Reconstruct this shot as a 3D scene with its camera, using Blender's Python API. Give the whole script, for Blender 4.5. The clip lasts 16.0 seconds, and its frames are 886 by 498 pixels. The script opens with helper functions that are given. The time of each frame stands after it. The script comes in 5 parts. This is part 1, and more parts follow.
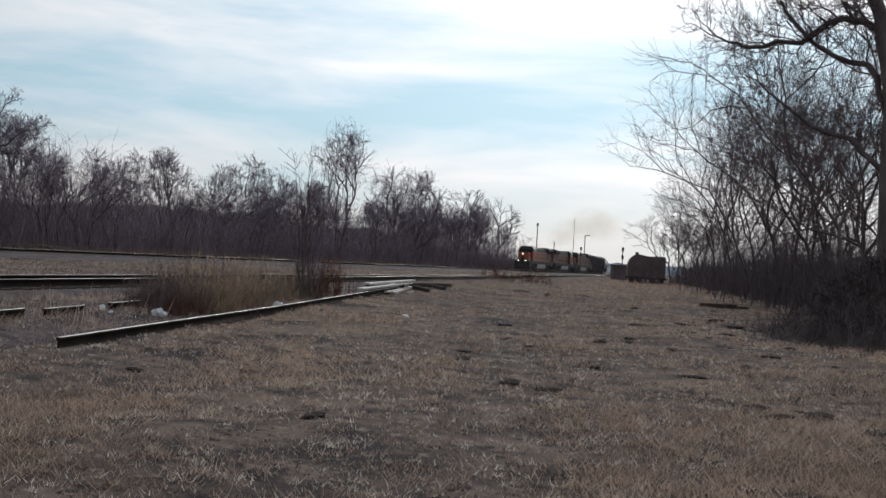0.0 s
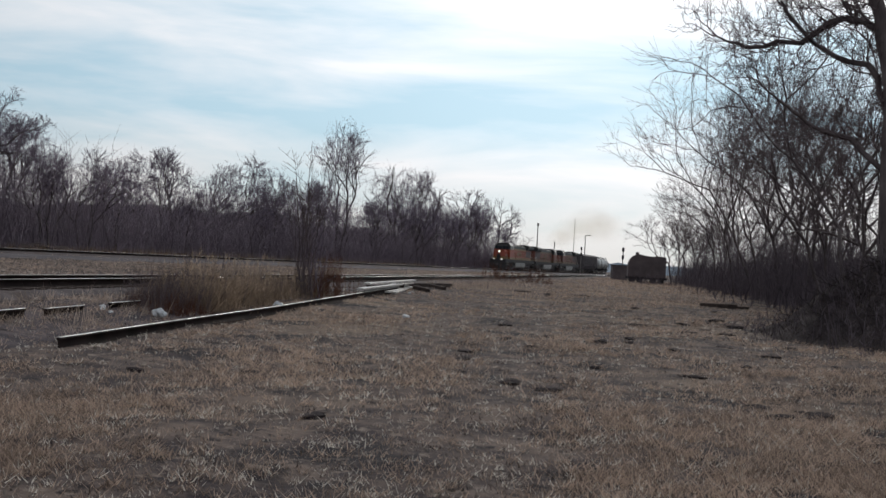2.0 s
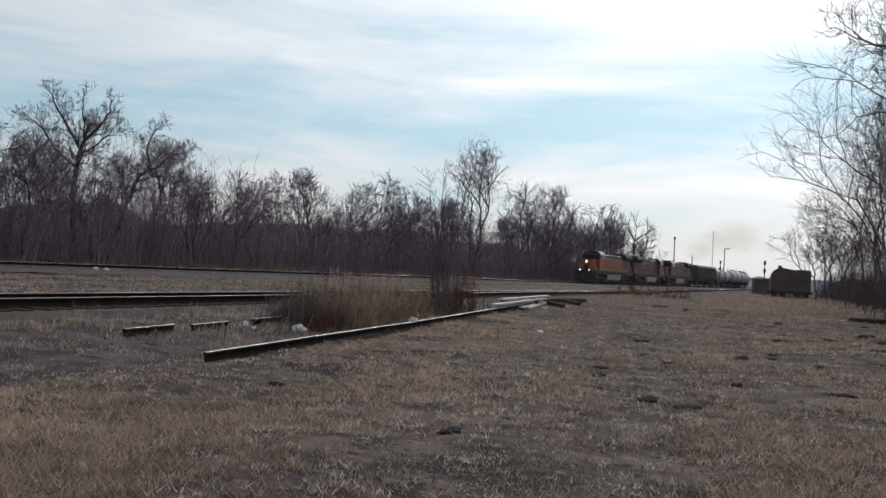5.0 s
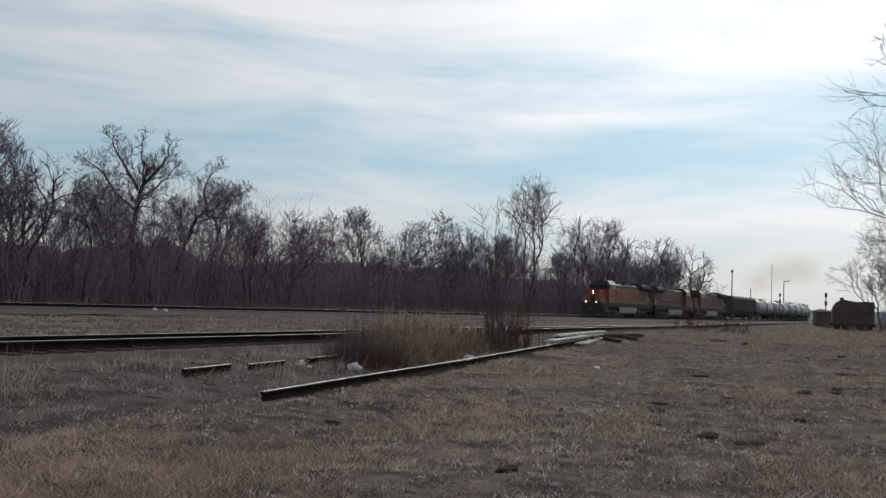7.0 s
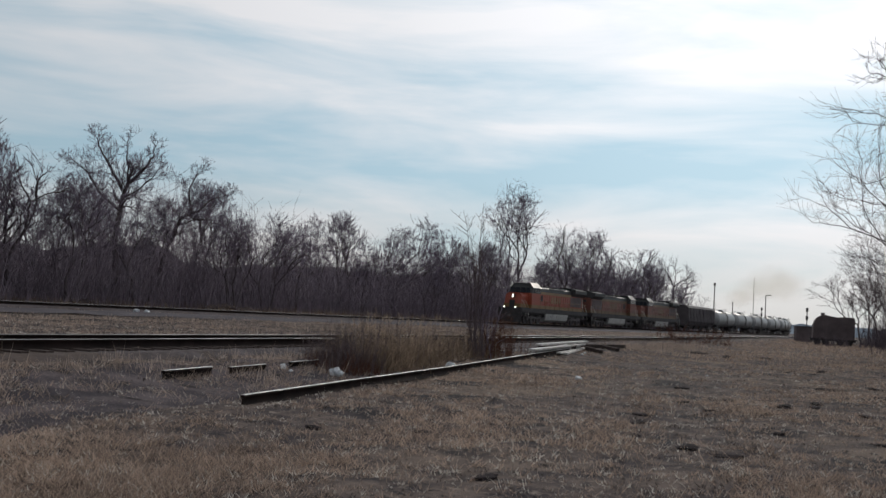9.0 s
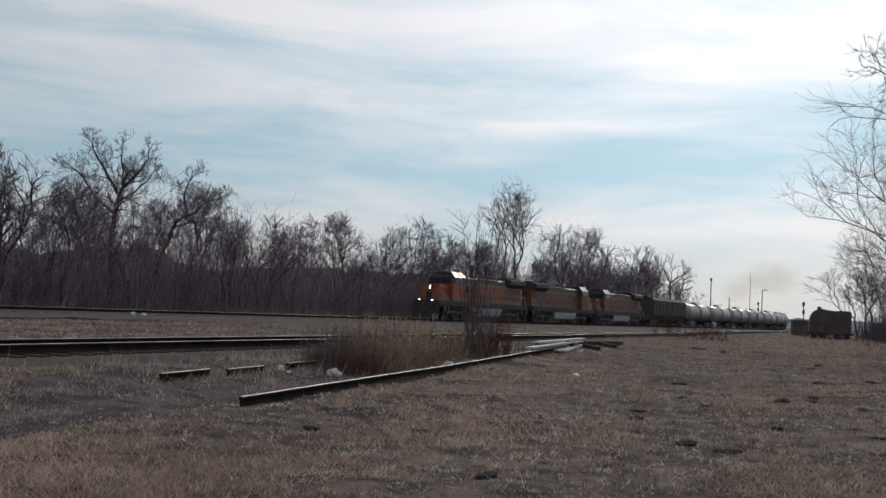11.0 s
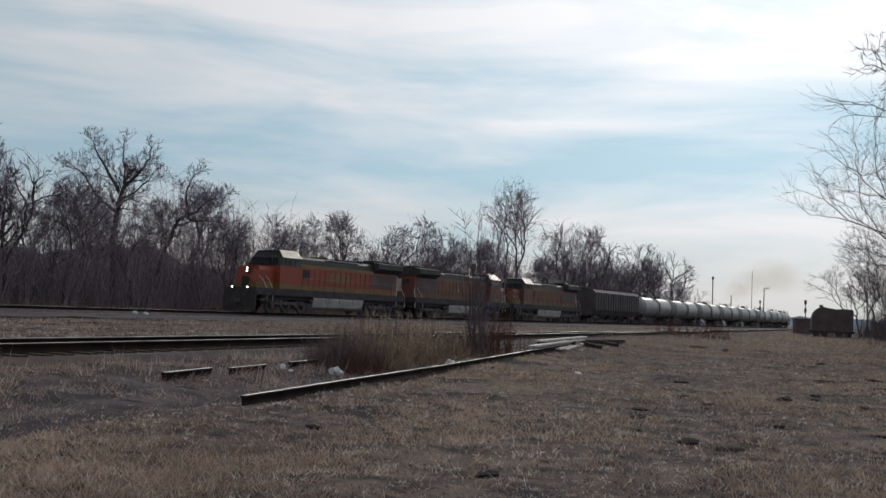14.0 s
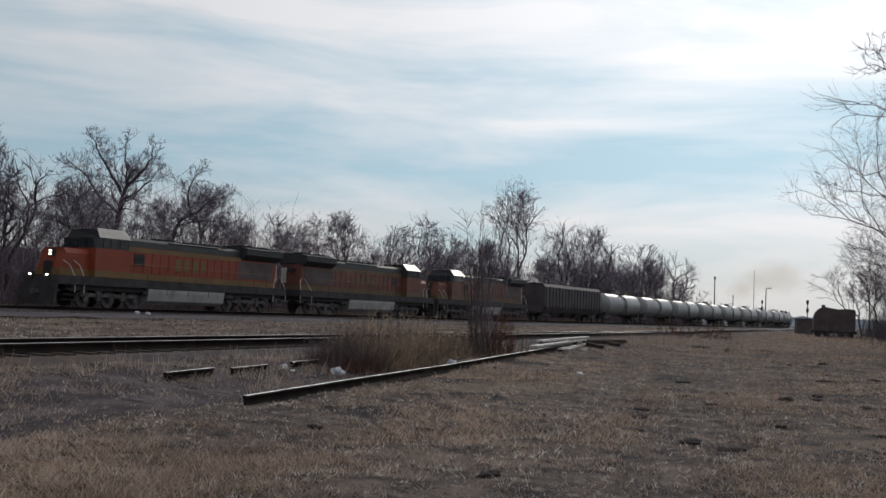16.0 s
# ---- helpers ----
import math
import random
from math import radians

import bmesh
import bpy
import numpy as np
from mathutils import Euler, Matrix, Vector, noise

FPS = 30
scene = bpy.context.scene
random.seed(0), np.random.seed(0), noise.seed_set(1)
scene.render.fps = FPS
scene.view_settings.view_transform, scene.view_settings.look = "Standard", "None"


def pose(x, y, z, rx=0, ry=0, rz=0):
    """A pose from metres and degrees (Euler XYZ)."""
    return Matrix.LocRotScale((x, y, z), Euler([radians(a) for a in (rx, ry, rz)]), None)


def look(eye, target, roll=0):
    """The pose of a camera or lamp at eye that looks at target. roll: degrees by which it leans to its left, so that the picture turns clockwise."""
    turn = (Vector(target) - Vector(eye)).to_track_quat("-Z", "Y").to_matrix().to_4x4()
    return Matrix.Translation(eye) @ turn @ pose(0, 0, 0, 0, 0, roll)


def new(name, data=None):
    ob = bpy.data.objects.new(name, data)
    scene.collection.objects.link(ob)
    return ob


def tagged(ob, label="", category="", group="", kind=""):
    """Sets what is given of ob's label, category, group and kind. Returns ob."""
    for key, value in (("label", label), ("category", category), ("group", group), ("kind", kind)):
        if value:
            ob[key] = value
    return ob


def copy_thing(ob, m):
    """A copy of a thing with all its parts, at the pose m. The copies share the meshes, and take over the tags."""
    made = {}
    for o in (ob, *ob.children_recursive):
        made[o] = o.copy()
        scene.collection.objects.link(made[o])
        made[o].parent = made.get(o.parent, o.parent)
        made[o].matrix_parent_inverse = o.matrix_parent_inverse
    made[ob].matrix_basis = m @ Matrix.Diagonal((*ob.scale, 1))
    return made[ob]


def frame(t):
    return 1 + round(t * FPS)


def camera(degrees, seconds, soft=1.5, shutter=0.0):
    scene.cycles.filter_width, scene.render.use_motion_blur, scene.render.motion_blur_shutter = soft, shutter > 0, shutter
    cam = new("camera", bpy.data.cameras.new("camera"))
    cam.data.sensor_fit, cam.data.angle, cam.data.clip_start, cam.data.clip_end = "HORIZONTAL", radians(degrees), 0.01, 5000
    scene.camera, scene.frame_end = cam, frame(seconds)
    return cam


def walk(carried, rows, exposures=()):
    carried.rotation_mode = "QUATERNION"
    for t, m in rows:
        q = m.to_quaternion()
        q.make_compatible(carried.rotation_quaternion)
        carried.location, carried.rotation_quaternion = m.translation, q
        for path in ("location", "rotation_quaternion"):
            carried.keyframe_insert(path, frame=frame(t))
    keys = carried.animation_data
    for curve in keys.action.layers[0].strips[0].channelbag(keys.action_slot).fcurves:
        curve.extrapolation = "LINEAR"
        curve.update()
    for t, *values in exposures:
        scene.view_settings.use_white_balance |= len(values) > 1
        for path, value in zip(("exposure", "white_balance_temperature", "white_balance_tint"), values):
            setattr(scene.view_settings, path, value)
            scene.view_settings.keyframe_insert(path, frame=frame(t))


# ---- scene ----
# World: x across the tracks, y along them, z up; the eye stands at the origin.
AZ = 18.643
EYE = 1.55
cam = camera(47.07, 16.0, soft=1.5)
TURNS = [
    (0.0, 90.709, -3.273, -0.040), (1.5, 90.709, -3.274, -0.020), (3.0, 90.702, -3.280, -0.020),
    (3.5, 90.764, -3.160, 2.642), (4.0, 90.804, -3.187, 5.292), (4.5, 90.855, -3.141, 6.445),
    (5.0, 91.184, -2.842, 7.505), (5.2, 91.760, -1.613, 7.892), (7.3, 93.288, -2.397, 10.808),
    (7.5, 93.374, -2.763, 10.645), (8.0, 93.532, -2.783, 10.369), (8.5, 93.633, -2.906, 10.200),
    (9.0, 93.567, -3.292, 9.613), (9.2, 93.487, -3.226, 9.262), (11.5, 93.493, -2.440, 9.507),
    (12.0, 93.445, -2.445, 9.507), (13.0, 93.443, -2.450, 9.545), (15.5, 93.443, -2.450, 9.545),
    (16.0, 93.439, -2.444, 9.647),
]
EXPOSURES = [(0.0, 0.22), (3.0, 0.22), (5.0, 0.22), (7.5, 0.04), (16.0, 0.0)]
walk(cam, [(t, pose(0, 0, EYE, rx, ry, rz + AZ)) for t, rx, ry, rz in TURNS], EXPOSURES)

# ---- light: a low sun behind thin cloud, and the sky ----
SUN_EL, SUN_AZ = 24.0, -7.0
sun_from = Vector((math.sin(radians(SUN_AZ)) * math.cos(radians(SUN_EL)), math.cos(radians(SUN_AZ)) * math.cos(radians(SUN_EL)), math.sin(radians(SUN_EL))))
sun = new("sun", bpy.data.lights.new("sun", "SUN"))
sun.data.energy, sun.data.angle, sun.data.color = 1.0, radians(6.0), (1.0, 0.93, 0.84)
sun.matrix_world = look(sun_from * 100, (0, 0, 0))

world = bpy.data.worlds.new("sky")
scene.world = world
world.use_nodes = True
wn, wl = world.node_tree.nodes, world.node_tree.links
wn.clear()


def wnode(kind, **values):
    n = wn.new(kind)
    for k, v in values.items():
        n.inputs[k].default_value = v
    return n


sky = wn.new("ShaderNodeTexSky")
sky.sky_type, sky.sun_disc = "NISHITA", False
sky.sun_elevation, sky.sun_rotation = radians(SUN_EL), radians(SUN_AZ)
sky.air_density, sky.dust_density, sky.ozone_density = 1.0, 0.3, 1.5
coord = wn.new("ShaderNodeTexCoord")
split = wn.new("ShaderNodeSeparateXYZ")
wl.new(coord.outputs["Generated"], split.inputs[0])
stretch = wn.new("ShaderNodeMapping")
stretch.inputs["Scale"].default_value = (2.2, 2.2, 13.0)
stretch.inputs["Rotation"].default_value = (radians(3), radians(-4), 0)
wl.new(coord.outputs["Generated"], stretch.inputs["Vector"])
cloud = wnode("ShaderNodeTexNoise", Scale=1.6, Detail=7.0, Roughness=0.52, Distortion=0.35)
wl.new(stretch.outputs[0], cloud.inputs["Vector"])
cover = wn.new("ShaderNodeValToRGB")
for k, (at, v) in enumerate(((0.0, 1.0), (0.05, 0.95), (0.085, 0.72), (0.115, 0.16), (0.165, 0.12), (0.21, 0.62), (0.30, 0.86), (0.6, 0.8))):
    e = cover.color_ramp.elements[k] if k < 2 else cover.color_ramp.elements.new(at)
    e.position, e.color = at, (v, v, v, 1)
wl.new(split.outputs["Z"], cover.inputs[0])
spread = wnode("ShaderNodeMapRange")
for key, v in (("From Min", 0.3), ("From Max", 0.7), ("To Min", -0.55), ("To Max", 0.58)):
    spread.inputs[key].default_value = v
wl.new(cloud.outputs["Fac"], spread.inputs["Value"])
total = wn.new("ShaderNodeMath")
total.operation, total.use_clamp = "ADD", True
wl.new(cover.outputs[0], total.inputs[0])
wl.new(spread.outputs[0], total.inputs[1])
SKY_GAIN = 0.05
gain = wn.new("ShaderNodeMix")
gain.data_type, gain.blend_type = "RGBA", "MULTIPLY"
gain.inputs["Factor"].default_value = 1.0
gain.inputs["B"].default_value = (SKY_GAIN, SKY_GAIN, SKY_GAIN, 1)
wl.new(sky.outputs[0], gain.inputs["A"])
blue = wn.new("ShaderNodeMix")  # the sky behind a high thin haze
blue.data_type = "RGBA"
blue.inputs["Factor"].default_value = 0.78
wl.new(gain.outputs["Result"], blue.inputs["A"])
# the haze and the thin cloud scatter the sunlight forward: brightest round the sun
sunward = wn.new("ShaderNodeVectorMath")
sunward.operation = "DOT_PRODUCT"
sunward.inputs[1].default_value = sun_from
wl.new(coord.outputs["Generated"], sunward.inputs[0])
half = wn.new("ShaderNodeMath")
half.operation = "MULTIPLY_ADD"
half.inputs[1].default_value, half.inputs[2].default_value = 0.5, 0.5
wl.new(sunward.outputs["Value"], half.inputs[0])
glow = wn.new("ShaderNodeValToRGB")
for k, (at, v) in enumerate(((0.0, 0.34), (0.5, 0.40), (0.80, 0.52), (0.90, 0.62), (0.955, 0.74), (0.985, 0.88), (1.0, 1.0))):
    e = glow.color_ramp.elements[k] if k < 2 else glow.color_ramp.elements.new(at)
    e.position, e.color = at, (v, v, v, 1)
wl.new(half.outputs[0], glow.inputs[0])
hazy = wn.new("ShaderNodeVectorMath")
hazy.operation = "SCALE"
hazy.inputs[0].default_value = (0.64, 0.90, 1.06)
wl.new(glow.outputs[0], hazy.inputs["Scale"])
wl.new(hazy.outputs[0], blue.inputs["B"])
white = wn.new("ShaderNodeVectorMath")
white.operation = "SCALE"
white.inputs[0].default_value = (1.12, 1.13, 1.17)
wl.new(glow.outputs[0], white.inputs["Scale"])
veil = wn.new("ShaderNodeMix")
veil.data_type = "RGBA"
wl.new(total.outputs[0], veil.inputs["Factor"])
wl.new(blue.outputs["Result"], veil.inputs["A"])
wl.new(white.outputs[0], veil.inputs["B"])
background = wnode("ShaderNodeBackground", Strength=1.0)
murk = wn.new("ShaderNodeValToRGB")  # thicker air near the horizon dims and warms the sky
for k, (at, v) in enumerate(((0.0, (0.80, 0.78, 0.73)), (0.05, (0.87, 0.86, 0.83)), (0.13, (1.0, 1.0, 1.0)))):
    e = murk.color_ramp.elements[k] if k < 2 else murk.color_ramp.elements.new(at)
    e.position, e.color = at, (*v, 1)
wl.new(split.outputs["Z"], murk.inputs[0])
dim = wn.new("ShaderNodeMix")
dim.data_type, dim.blend_type = "RGBA", "MULTIPLY"
dim.inputs["Factor"].default_value = 1.0
wl.new(veil.outputs["Result"], dim.inputs["A"])
wl.new(murk.outputs[0], dim.inputs["B"])
wl.new(dim.outputs["Result"], background.inputs["Color"])
wl.new(background.outputs[0], wn.new("ShaderNodeOutputWorld").inputs["Surface"])

# ---- materials ----
def material(name, dark, light, rough=0.8, metal=0.0, scale=6.0, detail=6.0, stretch=(1, 1, 1), bump=0.3, grain=60.0, depth=0.02, island=0.0, extra=None, spread=(0.32, 0.68), thin=0.0):
    """Two tones mixed by broad noise and fine grain; island varies the tone piece by piece; extra is a third tone in patches: (colour, scale, from, to)."""
    m = bpy.data.materials.new(name)
    m.use_nodes = True
    n, l = m.node_tree.nodes, m.node_tree.links
    b = n["Principled BSDF"]
    b.inputs["Roughness"].default_value, b.inputs["Metallic"].default_value = rough, metal
    if rough >= 0.85:  # earth, bark and dry stalks have next to no sheen
        b.inputs["Specular IOR Level"].default_value = 0.08
    c = n.new("ShaderNodeTexCoord")
    mp = n.new("ShaderNodeMapping")
    mp.inputs["Scale"].default_value = stretch
    l.new(c.outputs["Object"], mp.inputs["Vector"])

    def noise_tex(s, d):
        t = n.new("ShaderNodeTexNoise")
        t.inputs["Scale"].default_value, t.inputs["Detail"].default_value, t.inputs["Roughness"].default_value = s, d, 0.6
        l.new(mp.outputs[0], t.inputs["Vector"])
        return t
    broad, fine = noise_tex(scale, detail), noise_tex(grain, 3.0)
    add = n.new("ShaderNodeMath")
    add.operation = "MULTIPLY_ADD"
    add.inputs[1].default_value = 0.35
    l.new(fine.outputs["Fac"], add.inputs[0])
    l.new(broad.outputs["Fac"], add.inputs[2])
    value = add
    if island:
        g = n.new("ShaderNodeNewGeometry")
        isl = n.new("ShaderNodeMath")
        isl.operation = "MULTIPLY_ADD"
        isl.inputs[1].default_value = island
        l.new(g.outputs["Random Per Island"], isl.inputs[0])
        l.new(add.outputs[0], isl.inputs[2])
        value = isl
    r = n.new("ShaderNodeMapRange")
    r.inputs["From Min"].default_value, r.inputs["From Max"].default_value = spread[0] + 0.17 + island * 0.2, spread[1] + 0.17 + island * 0.8
    l.new(value.outputs[0], r.inputs["Value"])
    mix = n.new("ShaderNodeMix")
    mix.data_type = "RGBA"
    mix.inputs["A"].default_value, mix.inputs["B"].default_value = (*dark, 1), (*light, 1)
    l.new(r.outputs[0], mix.inputs["Factor"])
    out = mix
    if extra:
        for colour, s, lo, hi in extra:
            t = noise_tex(s, 5.0)
            er = n.new("ShaderNodeMapRange")
            er.inputs["From Min"].default_value, er.inputs["From Max"].default_value = lo, hi
            l.new(t.outputs["Fac"], er.inputs["Value"])
            m2 = n.new("ShaderNodeMix")
            m2.data_type = "RGBA"
            m2.inputs["B"].default_value = (*colour, 1)
            l.new(er.outputs[0], m2.inputs["Factor"])
            l.new(out.outputs["Result"], m2.inputs["A"])
            out = m2
    l.new(out.outputs["Result"], b.inputs["Base Color"])
    if thin:  # dry leaf lets light through
        tr, ms = n.new("ShaderNodeBsdfTranslucent"), n.new("ShaderNodeMixShader")
        ms.inputs[0].default_value = thin
        l.new(out.outputs["Result"], tr.inputs["Color"])
        l.new(b.outputs[0], ms.inputs[1])
        l.new(tr.outputs[0], ms.inputs[2])
        l.new(ms.outputs[0], n["Material Output"].inputs["Surface"])
    if bump:
        bp = n.new("ShaderNodeBump")
        bp.inputs["Strength"].default_value, bp.inputs["Distance"].default_value = bump, depth
        l.new(add.outputs[0], bp.inputs["Height"])
        l.new(bp.outputs[0], b.inputs["Normal"])
    return m


def glow_material(name, colour, strength):
    m = bpy.data.materials.new(name)
    m.use_nodes = True
    b = m.node_tree.nodes["Principled BSDF"]
    b.inputs["Base Color"].default_value = (*colour, 1)
    b.inputs["Emission Color"].default_value, b.inputs["Emission Strength"].default_value = (*colour, 1), strength
    return m


M_GROUND = material("dry_field", (0.037, 0.030, 0.034), (0.140, 0.108, 0.094), 0.95, scale=1.3, detail=14, grain=16, bump=1.0, depth=0.07, spread=(0.40, 0.62), extra=[((0.20, 0.150, 0.115), 0.12, 0.50, 0.66), ((0.024, 0.021, 0.025), 0.5, 0.54, 0.60), ((0.022, 0.019, 0.022), 3.1, 0.58, 0.64), ((0.21, 0.17, 0.145), 5.0, 0.58, 0.68)])
M_BLADE = material("dry_grass_blades", (0.12, 0.089, 0.074), (0.62, 0.475, 0.385), 0.85, scale=0.25, grain=3, bump=0, island=0.6, thin=0.45)
M_STRAW = material("straw", (0.18, 0.142, 0.122), (0.56, 0.455, 0.39), 0.85, scale=0.6, grain=4, bump=0, island=0.6, thin=0.45)
M_WEED = material("dead_weeds", (0.085, 0.064, 0.050), (0.34, 0.255, 0.19), 0.85, scale=0.9, grain=6, bump=0, island=0.7, thin=0.5)
M_PLUME = material("dead_grass_plumes", (0.24, 0.18, 0.135), (0.50, 0.39, 0.30), 0.85, scale=2.0, grain=9, bump=0, island=0.6, thin=0.55)
M_RUSSET = material("russet_stems", (0.075, 0.035, 0.027), (0.16, 0.075, 0.051), 0.85, scale=0.8, grain=5, bump=0, island=0.5)
M_BARK = material("grey_bark", (0.075, 0.062, 0.066), (0.16, 0.135, 0.138), 0.9, scale=3, stretch=(1, 1, 0.25), bump=0.6, grain=25)
M_TWIG = material("twigs", (0.085, 0.066, 0.072), (0.17, 0.135, 0.142), 0.85, scale=1, grain=5, bump=0, island=0.4)
# next two: paler and bluer than the wood, aerial haze put into the colour
M_TWIG_FAR = material("haze_tinted_twigs", (0.14, 0.115, 0.154), (0.25, 0.21, 0.259), 0.85, scale=0.4, grain=3, bump=0, island=0.4)
M_THICKET = material("haze_tinted_thicket", (0.17, 0.14, 0.17), (0.30, 0.25, 0.29), 0.9, scale=0.2, grain=2, bump=0, island=0.5)
M_LITTER = material("leaf_litter", (0.050, 0.039, 0.041), (0.105, 0.083, 0.084), 0.95, scale=0.5, detail=9, grain=6, bump=0.8, depth=0.15)
# leaf litter, lifted and blued by haze put into the colour
M_BANK = material("haze_tinted_bank", (0.075, 0.060, 0.075), (0.15, 0.122, 0.141), 0.95, scale=0.7, detail=10, grain=6, bump=1.0, depth=0.3)
M_CRUMB = material("crumbs_of_soil", (0.05, 0.041, 0.038), (0.20, 0.17, 0.155), 0.9, scale=0.8, grain=8, bump=0, island=0.8)
# dark earth and brush, tone lowered further for the shade of the trees
M_DEBRIS = material("shade_toned_brush_and_earth", (0.017, 0.014, 0.016), (0.055, 0.044, 0.046), 0.95, scale=1.4, detail=10, grain=12, bump=1.0, depth=0.15)
# stems raised towards purple, standing in for haze among the trees
M_UNDER = material("haze_lifted_undergrowth", (0.075, 0.061, 0.073), (0.155, 0.128, 0.145), 0.9, scale=0.5, grain=3, bump=0, island=0.5)
# pale straw whose sparkle is painted in as a near-white colour
M_GLINT = material("straw_glints", (0.42, 0.38, 0.34), (0.80, 0.75, 0.68), 0.6, scale=1.2, grain=6, bump=0, island=0.6, thin=0.5)
M_DARKTUFT = material("dark_brown_grass", (0.04, 0.032, 0.032), (0.13, 0.102, 0.095), 0.9, scale=0.7, grain=5, bump=0, island=0.6)
M_BALLAST = material("ballast", (0.05, 0.043, 0.046), (0.13, 0.112, 0.116), 0.95, scale=3, grain=22, bump=0.9, depth=0.05, extra=[((0.10, 0.075, 0.061), 0.3, 0.5, 0.7)])
M_CINDER = material("cinder_road", (0.06, 0.054, 0.061), (0.11, 0.098, 0.107), 0.95, scale=0.8, detail=8, grain=14, bump=0.5, depth=0.03)
M_BED = material("old_siding_bed", (0.040, 0.034, 0.041), (0.118, 0.096, 0.099), 0.95, scale=1.1, detail=12, grain=16, bump=1.0, depth=0.07, spread=(0.42, 0.60), extra=[((0.022, 0.018, 0.019), 2.2, 0.56, 0.66)])
# rust taken down almost to black: the shaded rail side is in the colour
M_RAIL = material("shade_dark_rusty_rail", (0.010, 0.0075, 0.0075), (0.026, 0.018, 0.017), 0.9, metal=0.0, scale=2, grain=40, bump=0.2, depth=0.004)
M_RAILHEAD = material("worn_rail_head", (0.34, 0.33, 0.33), (0.52, 0.51, 0.5), 0.42, metal=0.85, scale=2, grain=40, bump=0.1, depth=0.002)
M_TIE = material("creosoted_timber", (0.035, 0.028, 0.026), (0.085, 0.066, 0.061), 0.9, scale=4, stretch=(0.3, 1, 1), grain=40, bump=0.5, depth=0.01)
M_TIMBER = material("weathered_timber", (0.36, 0.34, 0.33), (0.66, 0.64, 0.62), 0.45, scale=6, stretch=(1, 0.3, 1), grain=40, bump=0.4, depth=0.01)
M_ORANGE = material("orange_paint", (0.22, 0.040, 0.020), (0.30, 0.055, 0.026), 0.5, scale=0.5, detail=8, grain=12, bump=0.05, depth=0.004, extra=[((0.16, 0.055, 0.03), 0.45, 0.58, 0.78)])
M_YELLOW = material("yellow_paint", (0.15, 0.085, 0.03), (0.22, 0.125, 0.04), 0.5, scale=0.6, detail=8, grain=12, bump=0.05, depth=0.004, extra=[((0.17, 0.10, 0.045), 0.5, 0.58, 0.78)])
M_FADED = material("faded_orange_paint", (0.13, 0.046, 0.035), (0.20, 0.070, 0.050), 0.6, scale=0.5, detail=8, grain=12, bump=0.05, depth=0.004, extra=[((0.08, 0.045, 0.042), 0.45, 0.5, 0.7)])
M_FADEDYEL = material("faded_yellow_paint", (0.10, 0.062, 0.036), (0.16, 0.10, 0.05), 0.6, scale=0.5, detail=8, grain=12, bump=0.05, depth=0.004)
M_GREEN = material("dark_green_paint", (0.021, 0.022, 0.024), (0.040, 0.041, 0.043), 0.6, scale=0.7, grain=14, bump=0.05, depth=0.004)
# roof paint made pale and metallic to carry the sun's glint
M_ROOF = material("sun_glint_roof_paint", (0.55, 0.51, 0.47), (0.70, 0.66, 0.62), 0.36, metal=0.5, scale=1.0, grain=14, bump=0.08, depth=0.004)
M_BLACK = material("grimy_black", (0.020, 0.018, 0.020), (0.055, 0.050, 0.053), 0.75, scale=1.5, grain=25, bump=0.3, depth=0.01)
M_TRUCK = material("dusty_truck_steel", (0.045, 0.041, 0.044), (0.15, 0.137, 0.14), 0.8, scale=2.0, grain=25, bump=0.3, depth=0.01)
M_TANKGREY = material("grey_fuel_tank", (0.26, 0.26, 0.26), (0.42, 0.42, 0.41), 0.5, scale=0.8, grain=14, bump=0.05, depth=0.004, extra=[((0.10, 0.09, 0.08), 0.9, 0.6, 0.8)])
M_PALE = material("pale_rail_paint", (0.42, 0.40, 0.36), (0.6, 0.58, 0.53), 0.55, scale=3, grain=20, bump=0)
M_GLASSDARK = material("cab_glass", (0.02, 0.025, 0.03), (0.04, 0.05, 0.06), 0.08, scale=2, grain=5, bump=0)
M_HOPPER = material("brown_hopper_paint", (0.05, 0.042, 0.048), (0.095, 0.08, 0.088), 0.75, scale=0.6, detail=8, grain=14, bump=0.1, depth=0.01)
M_TANKER = material("light_grey_tank_paint", (0.21, 0.215, 0.22), (0.32, 0.325, 0.33), 0.42, scale=0.5, detail=8, grain=10, bump=0.03, depth=0.004, extra=[((0.20, 0.19, 0.18), 0.35, 0.6, 0.85)])
M_STAIN = material("spill_stained_steel", (0.13, 0.13, 0.13), (0.24, 0.235, 0.23), 0.55, scale=1, grain=10, bump=0.05, depth=0.004)
M_POLE = material("weathered_pole", (0.15, 0.135, 0.13), (0.25, 0.23, 0.22), 0.8, scale=2, stretch=(1, 1, 0.2), grain=20, bump=0.2)
M_WHITE = material("white_plastic", (0.34, 0.36, 0.39), (0.62, 0.64, 0.67), 0.5, scale=6, grain=30, bump=0.2)
# dark rust, lightened by the haze that lies before the wagon
M_RUST = material("haze_lifted_rust", (0.075, 0.058, 0.062), (0.14, 0.108, 0.112), 0.8, scale=0.6, detail=8, grain=12, bump=0.2)
# woods seen through far air: the blue haze is mixed into the colour
M_HILL = material("haze_blue_woods", (0.20, 0.24, 0.29), (0.26, 0.30, 0.35), 0.95, scale=0.02, grain=0.3, bump=0)
M_LAMP = glow_material("lit_lamp", (1.0, 0.93, 0.78), 5.0)
M_UNLIT = material("unlit_lens", (0.25, 0.25, 0.24), (0.35, 0.35, 0.34), 0.2, scale=6, grain=30, bump=0)


